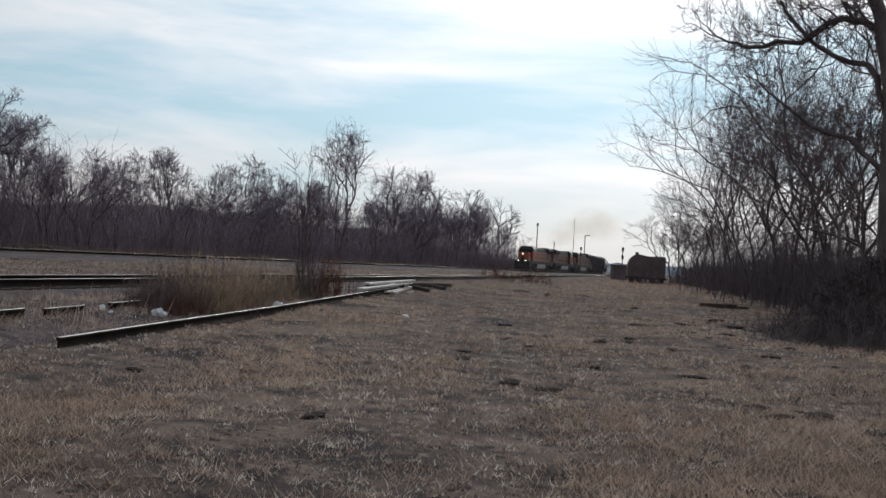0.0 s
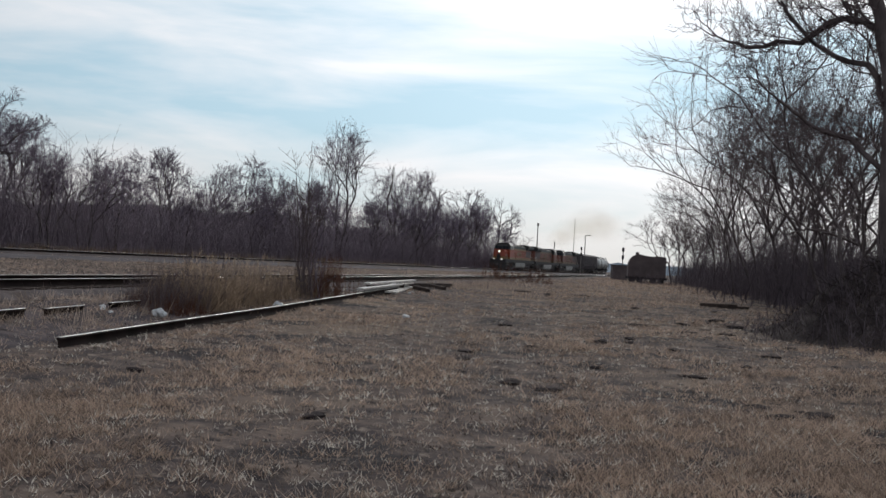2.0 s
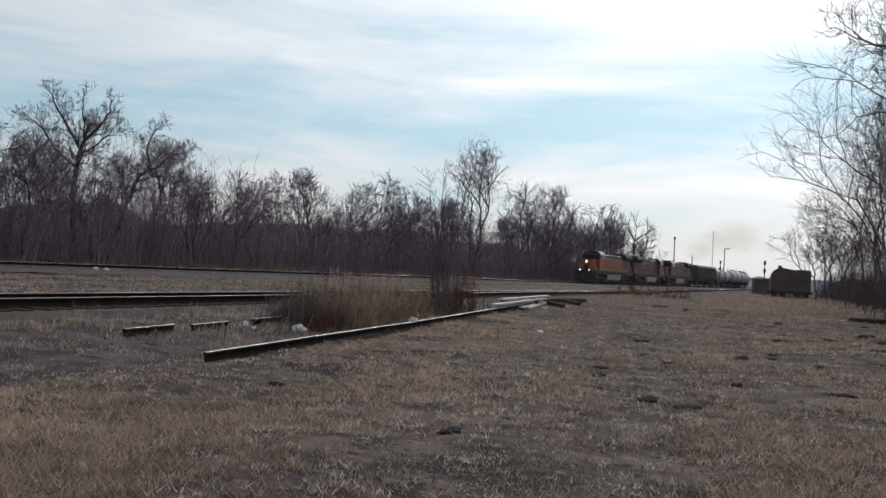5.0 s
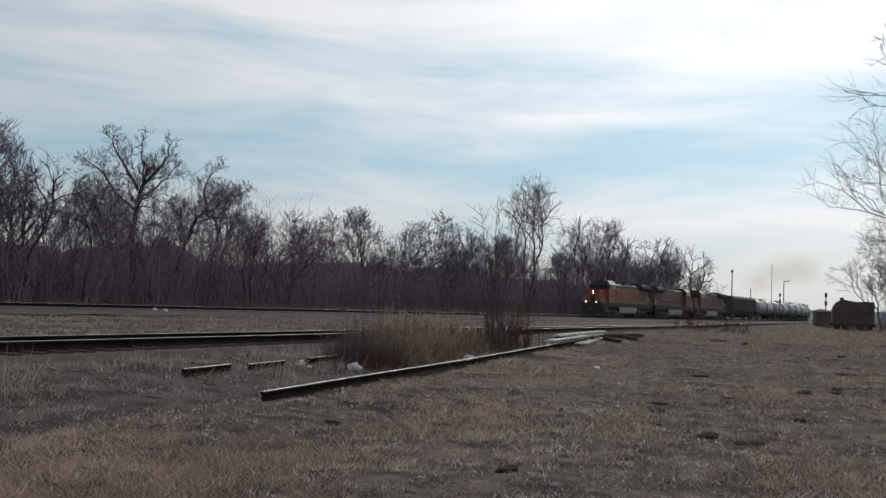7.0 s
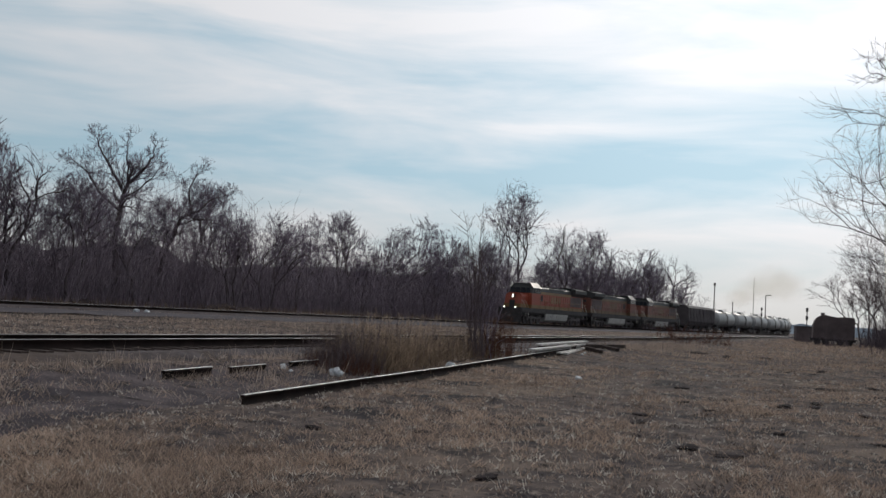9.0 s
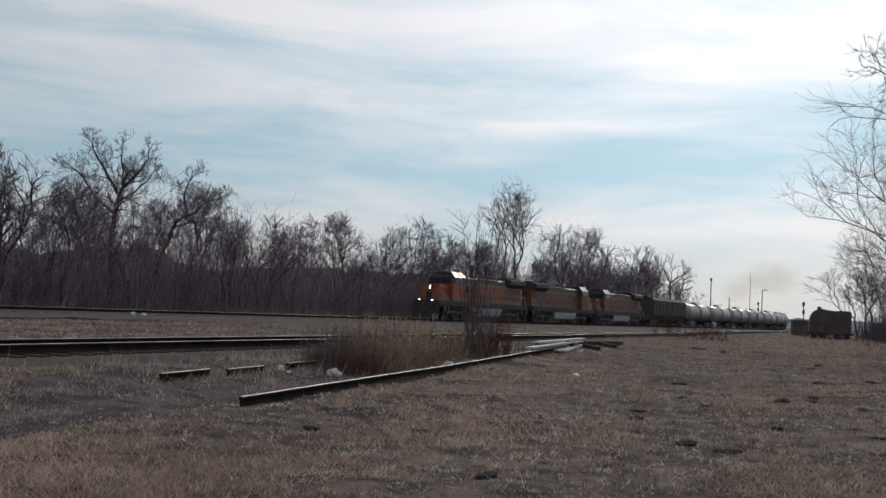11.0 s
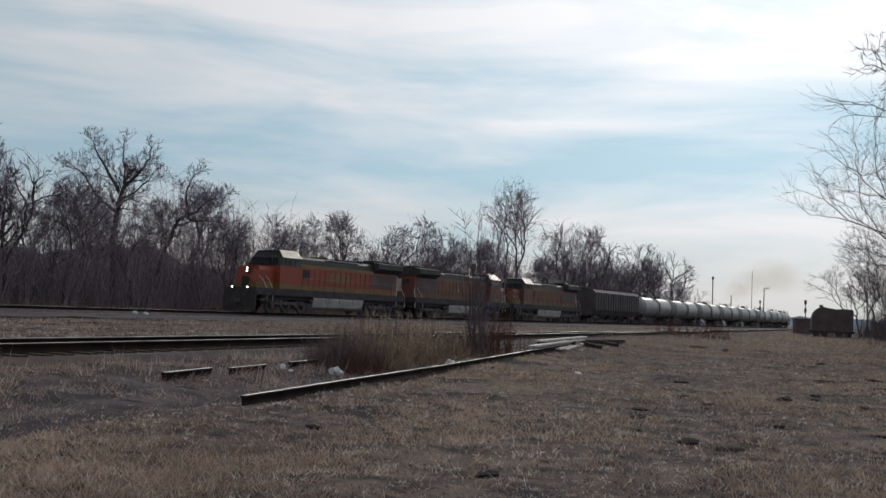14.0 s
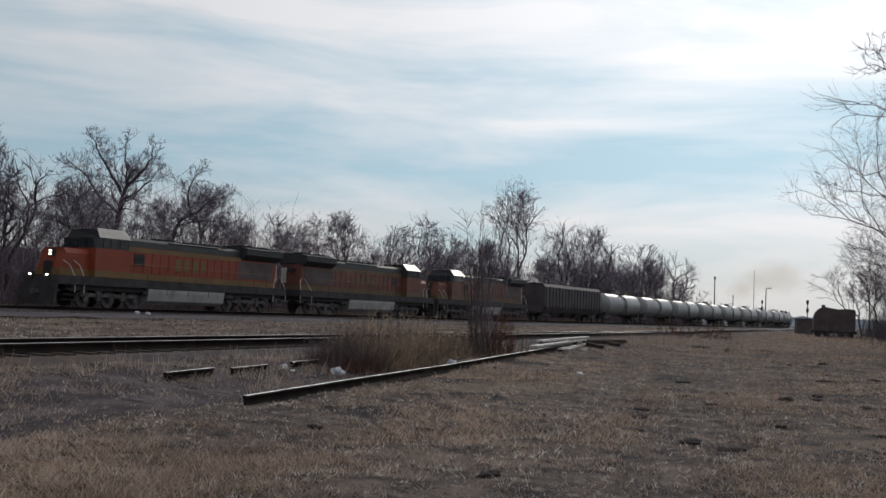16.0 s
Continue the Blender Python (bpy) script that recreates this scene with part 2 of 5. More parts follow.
# ---- mesh helpers ----
def part(name, bm, mat, parent=None, label=""):
    """Links a bmesh as one mesh object under a thing or part."""
    data = bpy.data.meshes.new(name)
    bm.to_mesh(data)
    bm.free()
    data.materials.append(mat)
    ob = new(name, data)
    if parent:
        ob.parent = parent
    if label:
        tagged(ob, label)
    return ob


def array_mesh(name, verts, faces, mat, parent=None, smooth=False):
    """Links a mesh from arrays of vertices and of triangles or quads."""
    verts, faces = np.asarray(verts, dtype=np.float32), np.asarray(faces, dtype=np.int32)
    k = faces.shape[1]
    data = bpy.data.meshes.new(name)
    data.vertices.add(len(verts))
    data.vertices.foreach_set("co", verts.ravel())
    data.loops.add(faces.size)
    data.loops.foreach_set("vertex_index", faces.ravel())
    data.polygons.add(len(faces))
    data.polygons.foreach_set("loop_start", np.arange(0, faces.size, k, dtype=np.int32))
    data.update(calc_edges=True)
    if smooth:
        data.polygons.foreach_set("use_smooth", np.ones(len(faces), dtype=bool))
    data.materials.append(mat)
    ob = new(name, data)
    if parent:
        ob.parent = parent
    return ob


def box(bm, x0, x1, y0, y1, z0, z1, bevel=0.0):
    g = bmesh.ops.create_cube(bm, size=1.0)
    bmesh.ops.transform(bm, matrix=Matrix.Translation(((x0 + x1) / 2, (y0 + y1) / 2, (z0 + z1) / 2)) @ Matrix.Diagonal((x1 - x0, y1 - y0, z1 - z0, 1)), verts=g["verts"])
    if bevel:
        bmesh.ops.bevel(bm, geom=list({e for v in g["verts"] for e in v.link_edges}), offset=bevel, segments=2, affect="EDGES")
    return bm


def rod(bm, a, b, r, sides=8, r2=None):
    a, b = Vector(a), Vector(b)
    g = bmesh.ops.create_cone(bm, cap_ends=True, segments=sides, radius1=r, radius2=r if r2 is None else r2, depth=(b - a).length)
    turn = (b - a).to_track_quat("Z", "Y").to_matrix().to_4x4()
    bmesh.ops.transform(bm, matrix=Matrix.Translation((a + b) / 2) @ turn, verts=g["verts"])
    return bm


def extrude_profile(bm, profile, y0, y1):
    """A closed x-z outline drawn out along y."""
    a = [bm.verts.new((x, y0, z)) for x, z in profile]
    b = [bm.verts.new((x, y1, z)) for x, z in profile]
    n = len(a)
    for i in range(n):
        bm.faces.new((a[i], a[(i + 1) % n], b[(i + 1) % n], b[i]))
    bm.faces.new(a[::-1])
    bm.faces.new(b)
    bmesh.ops.recalc_face_normals(bm, faces=bm.faces)
    return bm


def thing(name, label, category, m=None, group="", kind=""):
    ob = tagged(new(name), label, category, group, kind)
    if m is not None:
        ob.matrix_basis = m
    return ob


def tube_arrays(segs, sides):
    """Vertices and quads of tapered tubes; segs rows: x0 y0 z0 x1 y1 z1 r0 r1."""
    s = np.asarray(segs, dtype=np.float64)
    a, b, r0, r1 = s[:, 0:3], s[:, 3:6], s[:, 6], s[:, 7]
    d = b - a
    d /= np.maximum(np.linalg.norm(d, axis=1, keepdims=True), 1e-9)
    ref = np.where(np.abs(d[:, 2:3]) < 0.9, np.array([[0.0, 0.0, 1.0]]), np.array([[1.0, 0.0, 0.0]]))
    u = np.cross(d, ref)
    u /= np.linalg.norm(u, axis=1, keepdims=True)
    v = np.cross(d, u)
    ang = np.arange(sides) * 2 * np.pi / sides
    ring = u[:, None, :] * np.cos(ang)[None, :, None] + v[:, None, :] * np.sin(ang)[None, :, None]
    lo, hi = a[:, None, :] + ring * r0[:, None, None], b[:, None, :] + ring * r1[:, None, None]
    verts = np.concatenate([lo, hi], axis=1).reshape(-1, 3)
    k = np.arange(sides)
    quad = np.stack([k, (k + 1) % sides, (k + 1) % sides + sides, k + sides], axis=1)
    faces = (np.arange(len(s))[:, None, None] * 2 * sides + quad[None]).reshape(-1, 4)
    return verts, faces

# ---- ground ----
def near_line(y):
    """Centre of the nearer track, which draws towards the main line."""
    y = np.asarray(y, dtype=np.float64)
    return -15.75 - 0.098 * (y - 12) - 0.9 * np.sin(np.clip((y - 12) / 60, 0, 1) * np.pi) * 0.35


def lie(x, y):
    """Height of the ground."""
    x, y = np.asarray(x, dtype=np.float64), np.asarray(y, dtype=np.float64)
    near = np.clip(1 - (np.hypot(x, y) - 60) / 60, 0, 1)
    h = near * (0.035 * np.sin(0.9 * x + 0.4 * y) * np.sin(0.55 * y - 0.3 * x) + 0.02 * np.sin(2.3 * x + 1.1) * np.sin(1.9 * y) + 0.012 * np.sin(5.1 * x - 2 * y) * np.sin(4.3 * y + x))
    s = np.clip((6.2 - (x - near_line(np.clip(y, -60, 240)))) / 5.2, 0, 1)
    h = h + 0.36 * s * s * (3 - 2 * s)
    s = np.clip((-x - 28) / 18, 0, 1)
    return h + 0.1 * s * s * (3 - 2 * s)


def graded(lo, hi, fine_lo, fine_hi, step, grow=1.16):
    a = list(np.arange(fine_lo, fine_hi, step))
    d, v = step, fine_hi
    while v < hi:
        a.append(v)
        d *= grow
        v += d
    a.append(hi)
    d, v = step, fine_lo - step
    while v > lo:
        a.insert(0, v)
        d *= grow
        v -= d
    a.insert(0, lo)
    return np.array(a)


def grid_mesh(name, xs, ys, height, mat):
    gx, gy = np.meshgrid(xs, ys)
    verts = np.stack([gx, gy, height(gx, gy)], axis=-1).reshape(-1, 3)
    n, m = len(xs), len(ys)
    i = (np.arange(m - 1)[:, None] * n + np.arange(n - 1)[None, :]).ravel()
    return array_mesh(name, verts, np.stack([i, i + 1, i + 1 + n, i + n], axis=1), mat, smooth=True)


ground = grid_mesh("ground", graded(-2600, 2600, -24, 8, 0.34), graded(-1500, 3200, 3, 62, 0.34), lie, M_GROUND)
tagged(ground, "dry brown winter field of short dead grass and dirt", "field", kind="structure")


# ---- tracks ----
BEND_AT, BEND_R, MAIN_X, MAIN_Z, SIDE_Z = 260.0, 330.0, -49.07, 0.79, 0.65


def main_point(s):
    """Place and heading on the main line, s metres along; past the bend it turns away to the west."""
    if s <= BEND_AT:
        return MAIN_X, s, 0.0
    a = (s - BEND_AT) / BEND_R
    return MAIN_X - BEND_R * (1 - math.cos(a)), BEND_AT + BEND_R * math.sin(a), a


def sweep(name, path, profile, mat, parent=None, label=""):
    """An x-z outline carried along a plan path of (x, y, heading) or (x, y, heading, z)."""
    verts, k = [], len(profile)
    for x, y, a, *z in path:
        for px, pz in profile:
            verts.append((x + px * math.cos(a), y + px * math.sin(a), pz + sum(z)))
    n = len(path)
    faces = [(i * k + j, i * k + (j + 1) % k, (i + 1) * k + (j + 1) % k, (i + 1) * k + j) for i in range(n - 1) for j in range(k)]
    ob = array_mesh(name, verts, faces, mat, parent)
    if label:
        tagged(ob, label)
    return ob


def rail_profile(x, top, s=1.0):
    h, w = 0.17 * s, 0.07 * s
    return [(x - w, top - h), (x + w, top - h), (x + w, top - h + 0.015), (x + 0.01, top - h + 0.03), (x + 0.01, top - 0.045), (x + 0.037, top - 0.035), (x + 0.037, top - 0.006), (x - 0.037, top - 0.006), (x - 0.037, top - 0.035), (x - 0.01, top - 0.045), (x - 0.01, top - h + 0.03), (x - w, top - h + 0.015)]


def head_profile(x, top):
    return [(x - 0.033, top - 0.006), (x + 0.033, top - 0.006), (x + 0.026, top), (x - 0.026, top)]


def track(name, label, path, top, low):
    t = thing(name, label, "railway track", kind="structure")
    bed = top - 0.2
    ballast = sweep("ballast", path, [(-2.6, low - 0.1), (2.6, low - 0.1), (1.75, bed), (-1.75, bed)], M_BALLAST, t)
    for x in (-0.7525, 0.7525):
        r = sweep("rail", path, rail_profile(x, top), M_RAIL, t)
        sweep("rail_head", path, head_profile(x, top + 0.004), M_RAILHEAD, r, "worn bright top of the rail")
    return t


side_path = [(float(near_line(y)), float(y), 0.098) for y in np.concatenate([np.arange(-60, 120, 4.0), np.arange(120, 300, 12.0)])]
side_track = track("track_near", "nearer rusty railway track on low dark ballast", side_path, SIDE_Z, 0.1)
main_path = [main_point(s) for s in np.concatenate([np.arange(-60, 290, 10.0), np.arange(290, 700, 8.0)])]
main_track = track("track_main", "main railway track on raised grey ballast", main_path, MAIN_Z, 0.25)

# cinder service road beside the main line
road = grid_mesh("cinder_road", np.linspace(-46.2, -38.0, 20), np.linspace(-60, 330, 200), lambda x, y: lie(x, y) + 0.035 + 0.05 * np.sin(np.clip((x + 46.2) / 8.2, 0, 1) * np.pi), M_CINDER)
tagged(road, "dark grey cinder service road beside the tracks", "road", kind="structure")


def loose_rail(name, label, points, top):
    a, b = points[0], points[-1]
    heading = -math.atan2(b[0] - a[0], b[1] - a[1])
    r = thing(name, label, "rail")
    path = [(x, y, heading, z) for x, y, z in points]
    sweep("rail_body", path, rail_profile(0, top, 1.1), M_RAIL, r)
    sweep("rail_head", path, head_profile(0, top + 0.004), M_RAILHEAD, r, "worn bright top of the rail")
    for p, o in ((a, -0.004), (b, 0.004)):
        bm = bmesh.new()
        vs = [bm.verts.new((p[0] + q * math.cos(heading) - o * math.sin(heading), p[1] + q * math.sin(heading) + o * math.cos(heading), p[2] + z)) for q, z in rail_profile(0, top, 1.1)]
        bm.faces.new(vs)
        part("rail_end", bm, M_RAIL, r, "rusty cut end of the rail, darkened as in shade")
    return r


def settled(x, y, up=0.0):
    """Where the sight line to a place on the level plan meets the real ground."""
    k = 1.0
    for i in range(40):
        z = float(lie(x * k, y * k)) + up
        k = 0.5 * k + 0.5 * (EYE - z) / EYE
    return x * k, y * k


def laid(points):
    return [(*settled(*p), float(lie(*settled(*p)))) for p in points]


loose_rail("old_rail", "long old rusty rail with bright worn top in dry grass", [(x, y, z - 0.025) for x, y, z in laid([(-9.75, 12.02), (-10.74, 16.28), (-12.24, 23.13), (-14.96, 34.2), (-17.8, 46.1)])], 0.185)
loose_rail("old_rail", "short old rusty rail half sunk in dead weeds", laid([(-13.5, 14.3), (-14.0, 16.2)]), 0.16)
loose_rail("old_rail", "short old rusty rail half sunk in dead weeds", laid([(-14.1, 16.9), (-14.5, 18.6)]), 0.13)
loose_rail("old_rail", "short old rusty rail half sunk in dead weeds", laid([(-14.85, 20.0), (-15.25, 21.8)]), 0.13)
loose_rail("old_rail", "short stub of bright old rail under the dark shrub", laid([(-15.45, 22.7), (-15.6, 23.4)]), 0.12)

# bed of the lifted siding between the old rail and the nearer track
def siding_bed():
    verts, faces, n = [], [], 15
    ys = np.arange(2.0, 46.0, 0.4)
    for y in ys:
        right, left = -10.2 - 0.236 * (y - 12.3), float(near_line(y)) + 2.4
        for i in range(n):
            f = i / (n - 1)
            x = right + (left - right) * f + (0.2 * math.sin(y * 1.7 + i) if 0 < i else 0.0)
            edge = 0.03 if i in (0, n - 1) else 0.0
            verts.append((x, y, float(lie(x, y)) + 0.014 - edge))
    for j in range(len(ys) - 1):
        for i in range(n - 1):
            faces.append((j * n + i, j * n + i + 1, (j + 1) * n + i + 1, (j + 1) * n + i))
    return tagged(array_mesh("siding_bed", verts, faces, M_BED, smooth=True), "dark cinder bed of a lifted siding", "track bed", kind="structure")


siding_bed()


# worn wheel ruts of dark cinders across the field
def rut_line(y):
    return -4.35 - 0.205 * (y - 9.0) + 0.35 * np.sin(y * 0.23)


# ---- wooded bank and distance ----
def bank_height(x, y):
    s = np.clip((-x - 57) / 15, 0, 1)
    e = np.clip((228 - y) / 25, 0, 1)
    return lie(x, y) + 0.05 + e * ((4.8 + 0.7 * np.sin(0.11 * y) + 0.5 * np.sin(0.047 * y + 1)) * s * s * (3 - 2 * s) + 0.7 * np.sin(0.31 * y + 0.2 * x) * s + 0.5 * np.sin(0.83 * y + 0.4 * x) * s + 0.25 * np.sin(2.1 * y) * s) - 0.4 * (1 - e)


bank = grid_mesh("bank", np.linspace(-120, -54.5, 50), np.linspace(-60, 250, 160), bank_height, M_BANK)
tagged(bank, "low bank of dark leaf litter under the bare woods", "bank", kind="structure")


def ridge_mesh(name, y, x0, x1, h, seed, mat, label, step=6.0):
    xs = np.arange(x0, x1, step)
    top = h * (0.75 + 0.25 * np.sin(xs * 0.011 + seed) + 0.16 * np.sin(xs * 0.067 + seed * 2) + 0.10 * np.sin(xs * 0.31 + seed * 3))
    n = len(xs)
    verts = np.concatenate([np.stack([xs, np.full(n, y), np.full(n, -1.0)], 1), np.stack([xs, np.full(n, y + 12.0), top], 1), np.stack([xs, np.full(n, y + 60.0), np.full(n, -1.0)], 1)])
    i = np.arange(n - 1)
    ob = array_mesh(name, verts, np.concatenate([np.stack([i, i + 1, i + 1 + n, i + n], 1), np.stack([i + n, i + 1 + n, i + 1 + 2 * n, i + 2 * n], 1)]), mat)
    return tagged(ob, label, "far woods", kind="structure")


ridge_mesh("backdrop", 900.0, -1100, 900, 9.0, 1.0, M_HILL, "line of distant woods on the horizon, coloured blue for haze")
ridge_mesh("backdrop", 1500.0, -1700, 1500, 16.0, 4.0, M_HILL, "line of distant woods on the horizon, coloured blue for haze", 12.0)


# ---- bare trees ----
def across(rng, d):
    v = rng.normal(0, 1, 3)
    v -= d * (v @ d)
    return v / np.linalg.norm(v)


def fork(rng, wood, twigs, p, d, length, r, level, levels, spread, sprays):
    """One crooked limb with side shoots, which forks again until the last level."""
    steps = 4 if level < 3 else 3
    for k in range(steps):
        d = d + rng.normal(0, 0.13 + 0.03 * level, 3)
        d[2] += 0.05
        d = d / np.linalg.norm(d)
        q = p + d * length / steps
        (wood if r > 0.03 else twigs).append((*p, *q, r * (1 - 0.25 * k / steps), r * (1 - 0.25 * (k + 1) / steps)))
        p = q
        if 0 < level < levels and k < steps - 1 and rng.uniform() < 0.5:
            s = d + across(rng, d) * spread * 1.4
            fork(rng, wood, twigs, p, s / np.linalg.norm(s), length * 0.6, max(r * 0.42, 0.005), min(level + 2, levels), levels, spread, sprays)
    if level >= levels:
        for i in range(sprays):
            s = d + across(rng, d) * rng.uniform(0.3, 1.1)
            s[2] += 0.1
            e = p + s * length * rng.uniform(0.35, 0.85)
            b = p - d * length * rng.uniform(0, 0.6)
            m = b + (e - b) * 0.5 + rng.normal(0, 0.06, 3) * length
            twigs.append((*b, *m, r * 0.55, r * 0.35))
            twigs.append((*m, *e, r * 0.35, r * 0.15))
        return
    turn = rng.uniform(0, 2 * np.pi)
    kids = 2 if rng.uniform() < 0.66 else 3
    u = across(rng, d)
    v = np.cross(d, u)
    for c in range(kids):
        a = turn + 2 * np.pi * c / kids + rng.normal(0, 0.3)
        s = d + (u * np.cos(a) + v * np.sin(a)) * spread * rng.uniform(0.5, 1.4)
        s[2] += 0.05
        fork(rng, wood, twigs, p, s / np.linalg.norm(s), length * rng.uniform(0.62, 0.88), r * (0.66 if kids == 2 else 0.57), level + 1, levels, spread, sprays)


def trimmed(rng, wood, twigs, centre, a, b):
    """Leaves out what reaches past the rounded, uneven outline of a crown, with all that grows on it."""
    gone, kept = set(), []
    for segs in (wood, twigs):
        q = (segs[:, 3:6] - centre) / np.array([a, a, b])
        out = (np.linalg.norm(q, axis=1) > 1.0 + rng.normal(0, 0.09, len(segs))) & (q[:, 2] > -0.35)
        ends = np.round(segs[:, 0:6], 4)
        for i, e in enumerate(ends):
            if out[i] or tuple(e[0:3]) in gone:
                out[i] = True
                gone.add(tuple(e[3:6]))
        kept.append(segs[~out])
    return kept


def grow(rng, height, trunk_r, stems=1, spread=0.5, levels=5, sprays=4, lean=(0.0, 0.0), low=0.3, crown=0.0):
    """Segments of a bare forking tree, thick wood and twigs, grown to the height given; crown rounds it off."""
    wood, twigs = [], []
    for s in range(stems):
        ang = 2 * np.pi * (s + rng.uniform(0, 0.6)) / stems
        tilt = 0.0 if stems == 1 else rng.uniform(0.10, 0.32)
        d = np.array([np.cos(ang) * tilt + lean[0], np.sin(ang) * tilt + lean[1], 1.0])
        off = 0.25 * (stems > 1)
        fork(rng, wood, twigs, np.array([np.cos(ang) * off, np.sin(ang) * off, -0.3]), d / np.linalg.norm(d), height * low * rng.uniform(0.8, 1.15), trunk_r * (1.0 if stems == 1 else rng.uniform(0.6, 0.95)), 0, levels, spread, sprays)
    k = height / max(np.percentile([q[5] for q in twigs], 92 if crown else 98), 0.1)
    scale = np.array([k] * 6 + [1.0, 1.0])
    wood, twigs = np.array(wood) * scale, np.array(twigs) * scale
    if crown:
        centre = np.array([twigs[:, 3].mean(), twigs[:, 4].mean(), height * 0.60])
        wood, twigs = trimmed(rng, wood, twigs, centre, height * crown, height * 0.42)
    return wood, twigs


def grow_limbs(rng, limbs, levels, spread, sprays, shoots, first=2, deep=0.35, reach=1.0):
    """A tree on main limbs drawn in its own x-z plane: each limb is (start radius, end radius, points); they bend in depth too."""
    wood, twigs = [], []
    for n, (r0, r1, pts) in enumerate(limbs):
        sway = rng.normal(0, deep) if n else 0.0
        pts = [np.array([x, sway * i / 2.0 + rng.normal(0, 0.08) * bool(n), z]) for i, (x, z) in enumerate(pts)]
        for i, (p, q) in enumerate(zip(pts, pts[1:])):
            ra, rb = (r0 + (r1 - r0) * (i + e) / (len(pts) - 1) for e in (0, 1))
            m = (p + q) / 2 + rng.normal(0, 0.07, 3) * min(1.0, np.linalg.norm(q - p))
            wood += [(*p, *m, ra, (ra + rb) / 2), (*m, *q, (ra + rb) / 2, rb)]
            d = (q - p) / np.linalg.norm(q - p)
            if n or i >= len(pts) - 3:
                for k in range(shoots):
                    b = p + (q - p) * rng.uniform(0, 1)
                    s = d * 0.6 + across(rng, d) * rng.uniform(0.5, 1.0)
                    s[2] += 0.25
                    fork(rng, wood, twigs, b, s / np.linalg.norm(s), reach * rng.uniform(0.6, 1.3), max(rb * 0.32, 0.014), first + 1, levels, spread, sprays)
        fork(rng, wood, twigs, pts[-1], d, reach, r1 * 0.75, first, levels, spread, sprays)
    return np.array(wood), np.array(twigs)


def tree_thing(label, seed, m, twig_mat, group, min_twig=0.006, limbs=None, **kw):
    rng = np.random.default_rng(seed)
    wood, twigs = grow_limbs(rng, limbs, **kw) if limbs else grow(rng, **kw)
    t = thing("bare_tree", label, "tree", m, group)
    array_mesh("trunk", *tube_arrays(wood, 6), M_BARK, t, smooth=True)
    twigs[:, 6:8] = np.maximum(twigs[:, 6:8], (min_twig, min_twig * 0.5))
    array_mesh("crown", *tube_arrays(twigs, 3), twig_mat, t)
    return t


def stem_clump(name, mat, label, category, spots, rng, per, height, spread, radius, twigs=3, kind="stuff", floor=lie):
    """Many bare upright stems with side twigs, as one mass."""
    segs = []
    for x, y, scale in spots:
        for s in range(per):
            bx, by = x + rng.normal(0, spread), y + rng.normal(0, spread)
            h = height * scale * rng.uniform(0.45, 1.1)
            p = np.array([bx, by, float(floor(bx, by)) - 0.05])
            d = np.array([rng.normal(0, 0.16), rng.normal(0, 0.16), 1.0])
            r = radius * rng.uniform(0.6, 1.3)
            for k in range(3):
                d2 = d + np.array([rng.normal(0, 0.14), rng.normal(0, 0.14), 0])
                q = p + d2 * h / 3
                segs.append((*p, *q, r * (1 - 0.28 * k), r * (1 - 0.28 * (k + 1))))
                for w in range(twigs if k else 1):
                    b = p + (q - p) * rng.uniform(0, 1)
                    e = b + np.array([rng.normal(0, 0.55), rng.normal(0, 0.55), rng.uniform(0.2, 1.0)]) * h * 0.26
                    segs.append((*b, *e, r * 0.45, r * 0.15))
                p, d = q, d2
    ob = array_mesh(name, *tube_arrays(segs, 3), mat)
    return tagged(ob, label, category, kind=kind)


# far woods behind the main line
FAR = "trees of the woods behind the main line"
FAR_TEMPLATES = []
for seed, kw in ((11, dict(height=11.0, trunk_r=0.15, stems=3, spread=0.46, levels=4, sprays=7, crown=0.34)), (12, dict(height=12.0, trunk_r=0.18, stems=2, spread=0.5, levels=5, sprays=6, crown=0.36)),
                 (13, dict(height=10.5, trunk_r=0.13, stems=4, spread=0.44, levels=4, sprays=6, crown=0.36)), (14, dict(height=12.0, trunk_r=0.24, stems=1, spread=0.55, levels=6, sprays=5, low=0.26, crown=0.38)),
                 (15, dict(height=11.5, trunk_r=0.16, stems=3, spread=0.46, levels=4, sprays=7, crown=0.32)), (16, dict(height=11.0, trunk_r=0.18, stems=2, spread=0.48, levels=5, sprays=6, crown=0.36))):
    FAR_TEMPLATES.append(kw | {"seed": seed})
rng = np.random.default_rng(5)
far_spots = []
y = -12.0
while y < 214:
    for row, x in enumerate((-57.5, -62.5, -69.0)):
        if row == 2 and len(far_spots) % 2:
            continue
        far_spots.append((x + rng.uniform(-1.6, 1.6), y + rng.uniform(-2.2, 2.2), rng.uniform(0.58, 0.82) * (1.0 + 0.0019 * y) * (1.0, 0.84, 0.66)[row]))
    y += 6.4 if y < 60 else 7.6
far_spots += [(-58.5, 30.0, 1.05), (-61.0, 35.5, 1.15), (-57.5, 40.5, 1.0), (-60.0, 45.0, 1.1), (-64.0, 41.0, 1.1), (-64.5, 49.0, 0.95), (-62.5, 70.0, 0.85), (-62.0, 92.0, 0.9), (-63.0, 104.0, 0.95), (-62.0, 114.0, 0.95)]
made = []
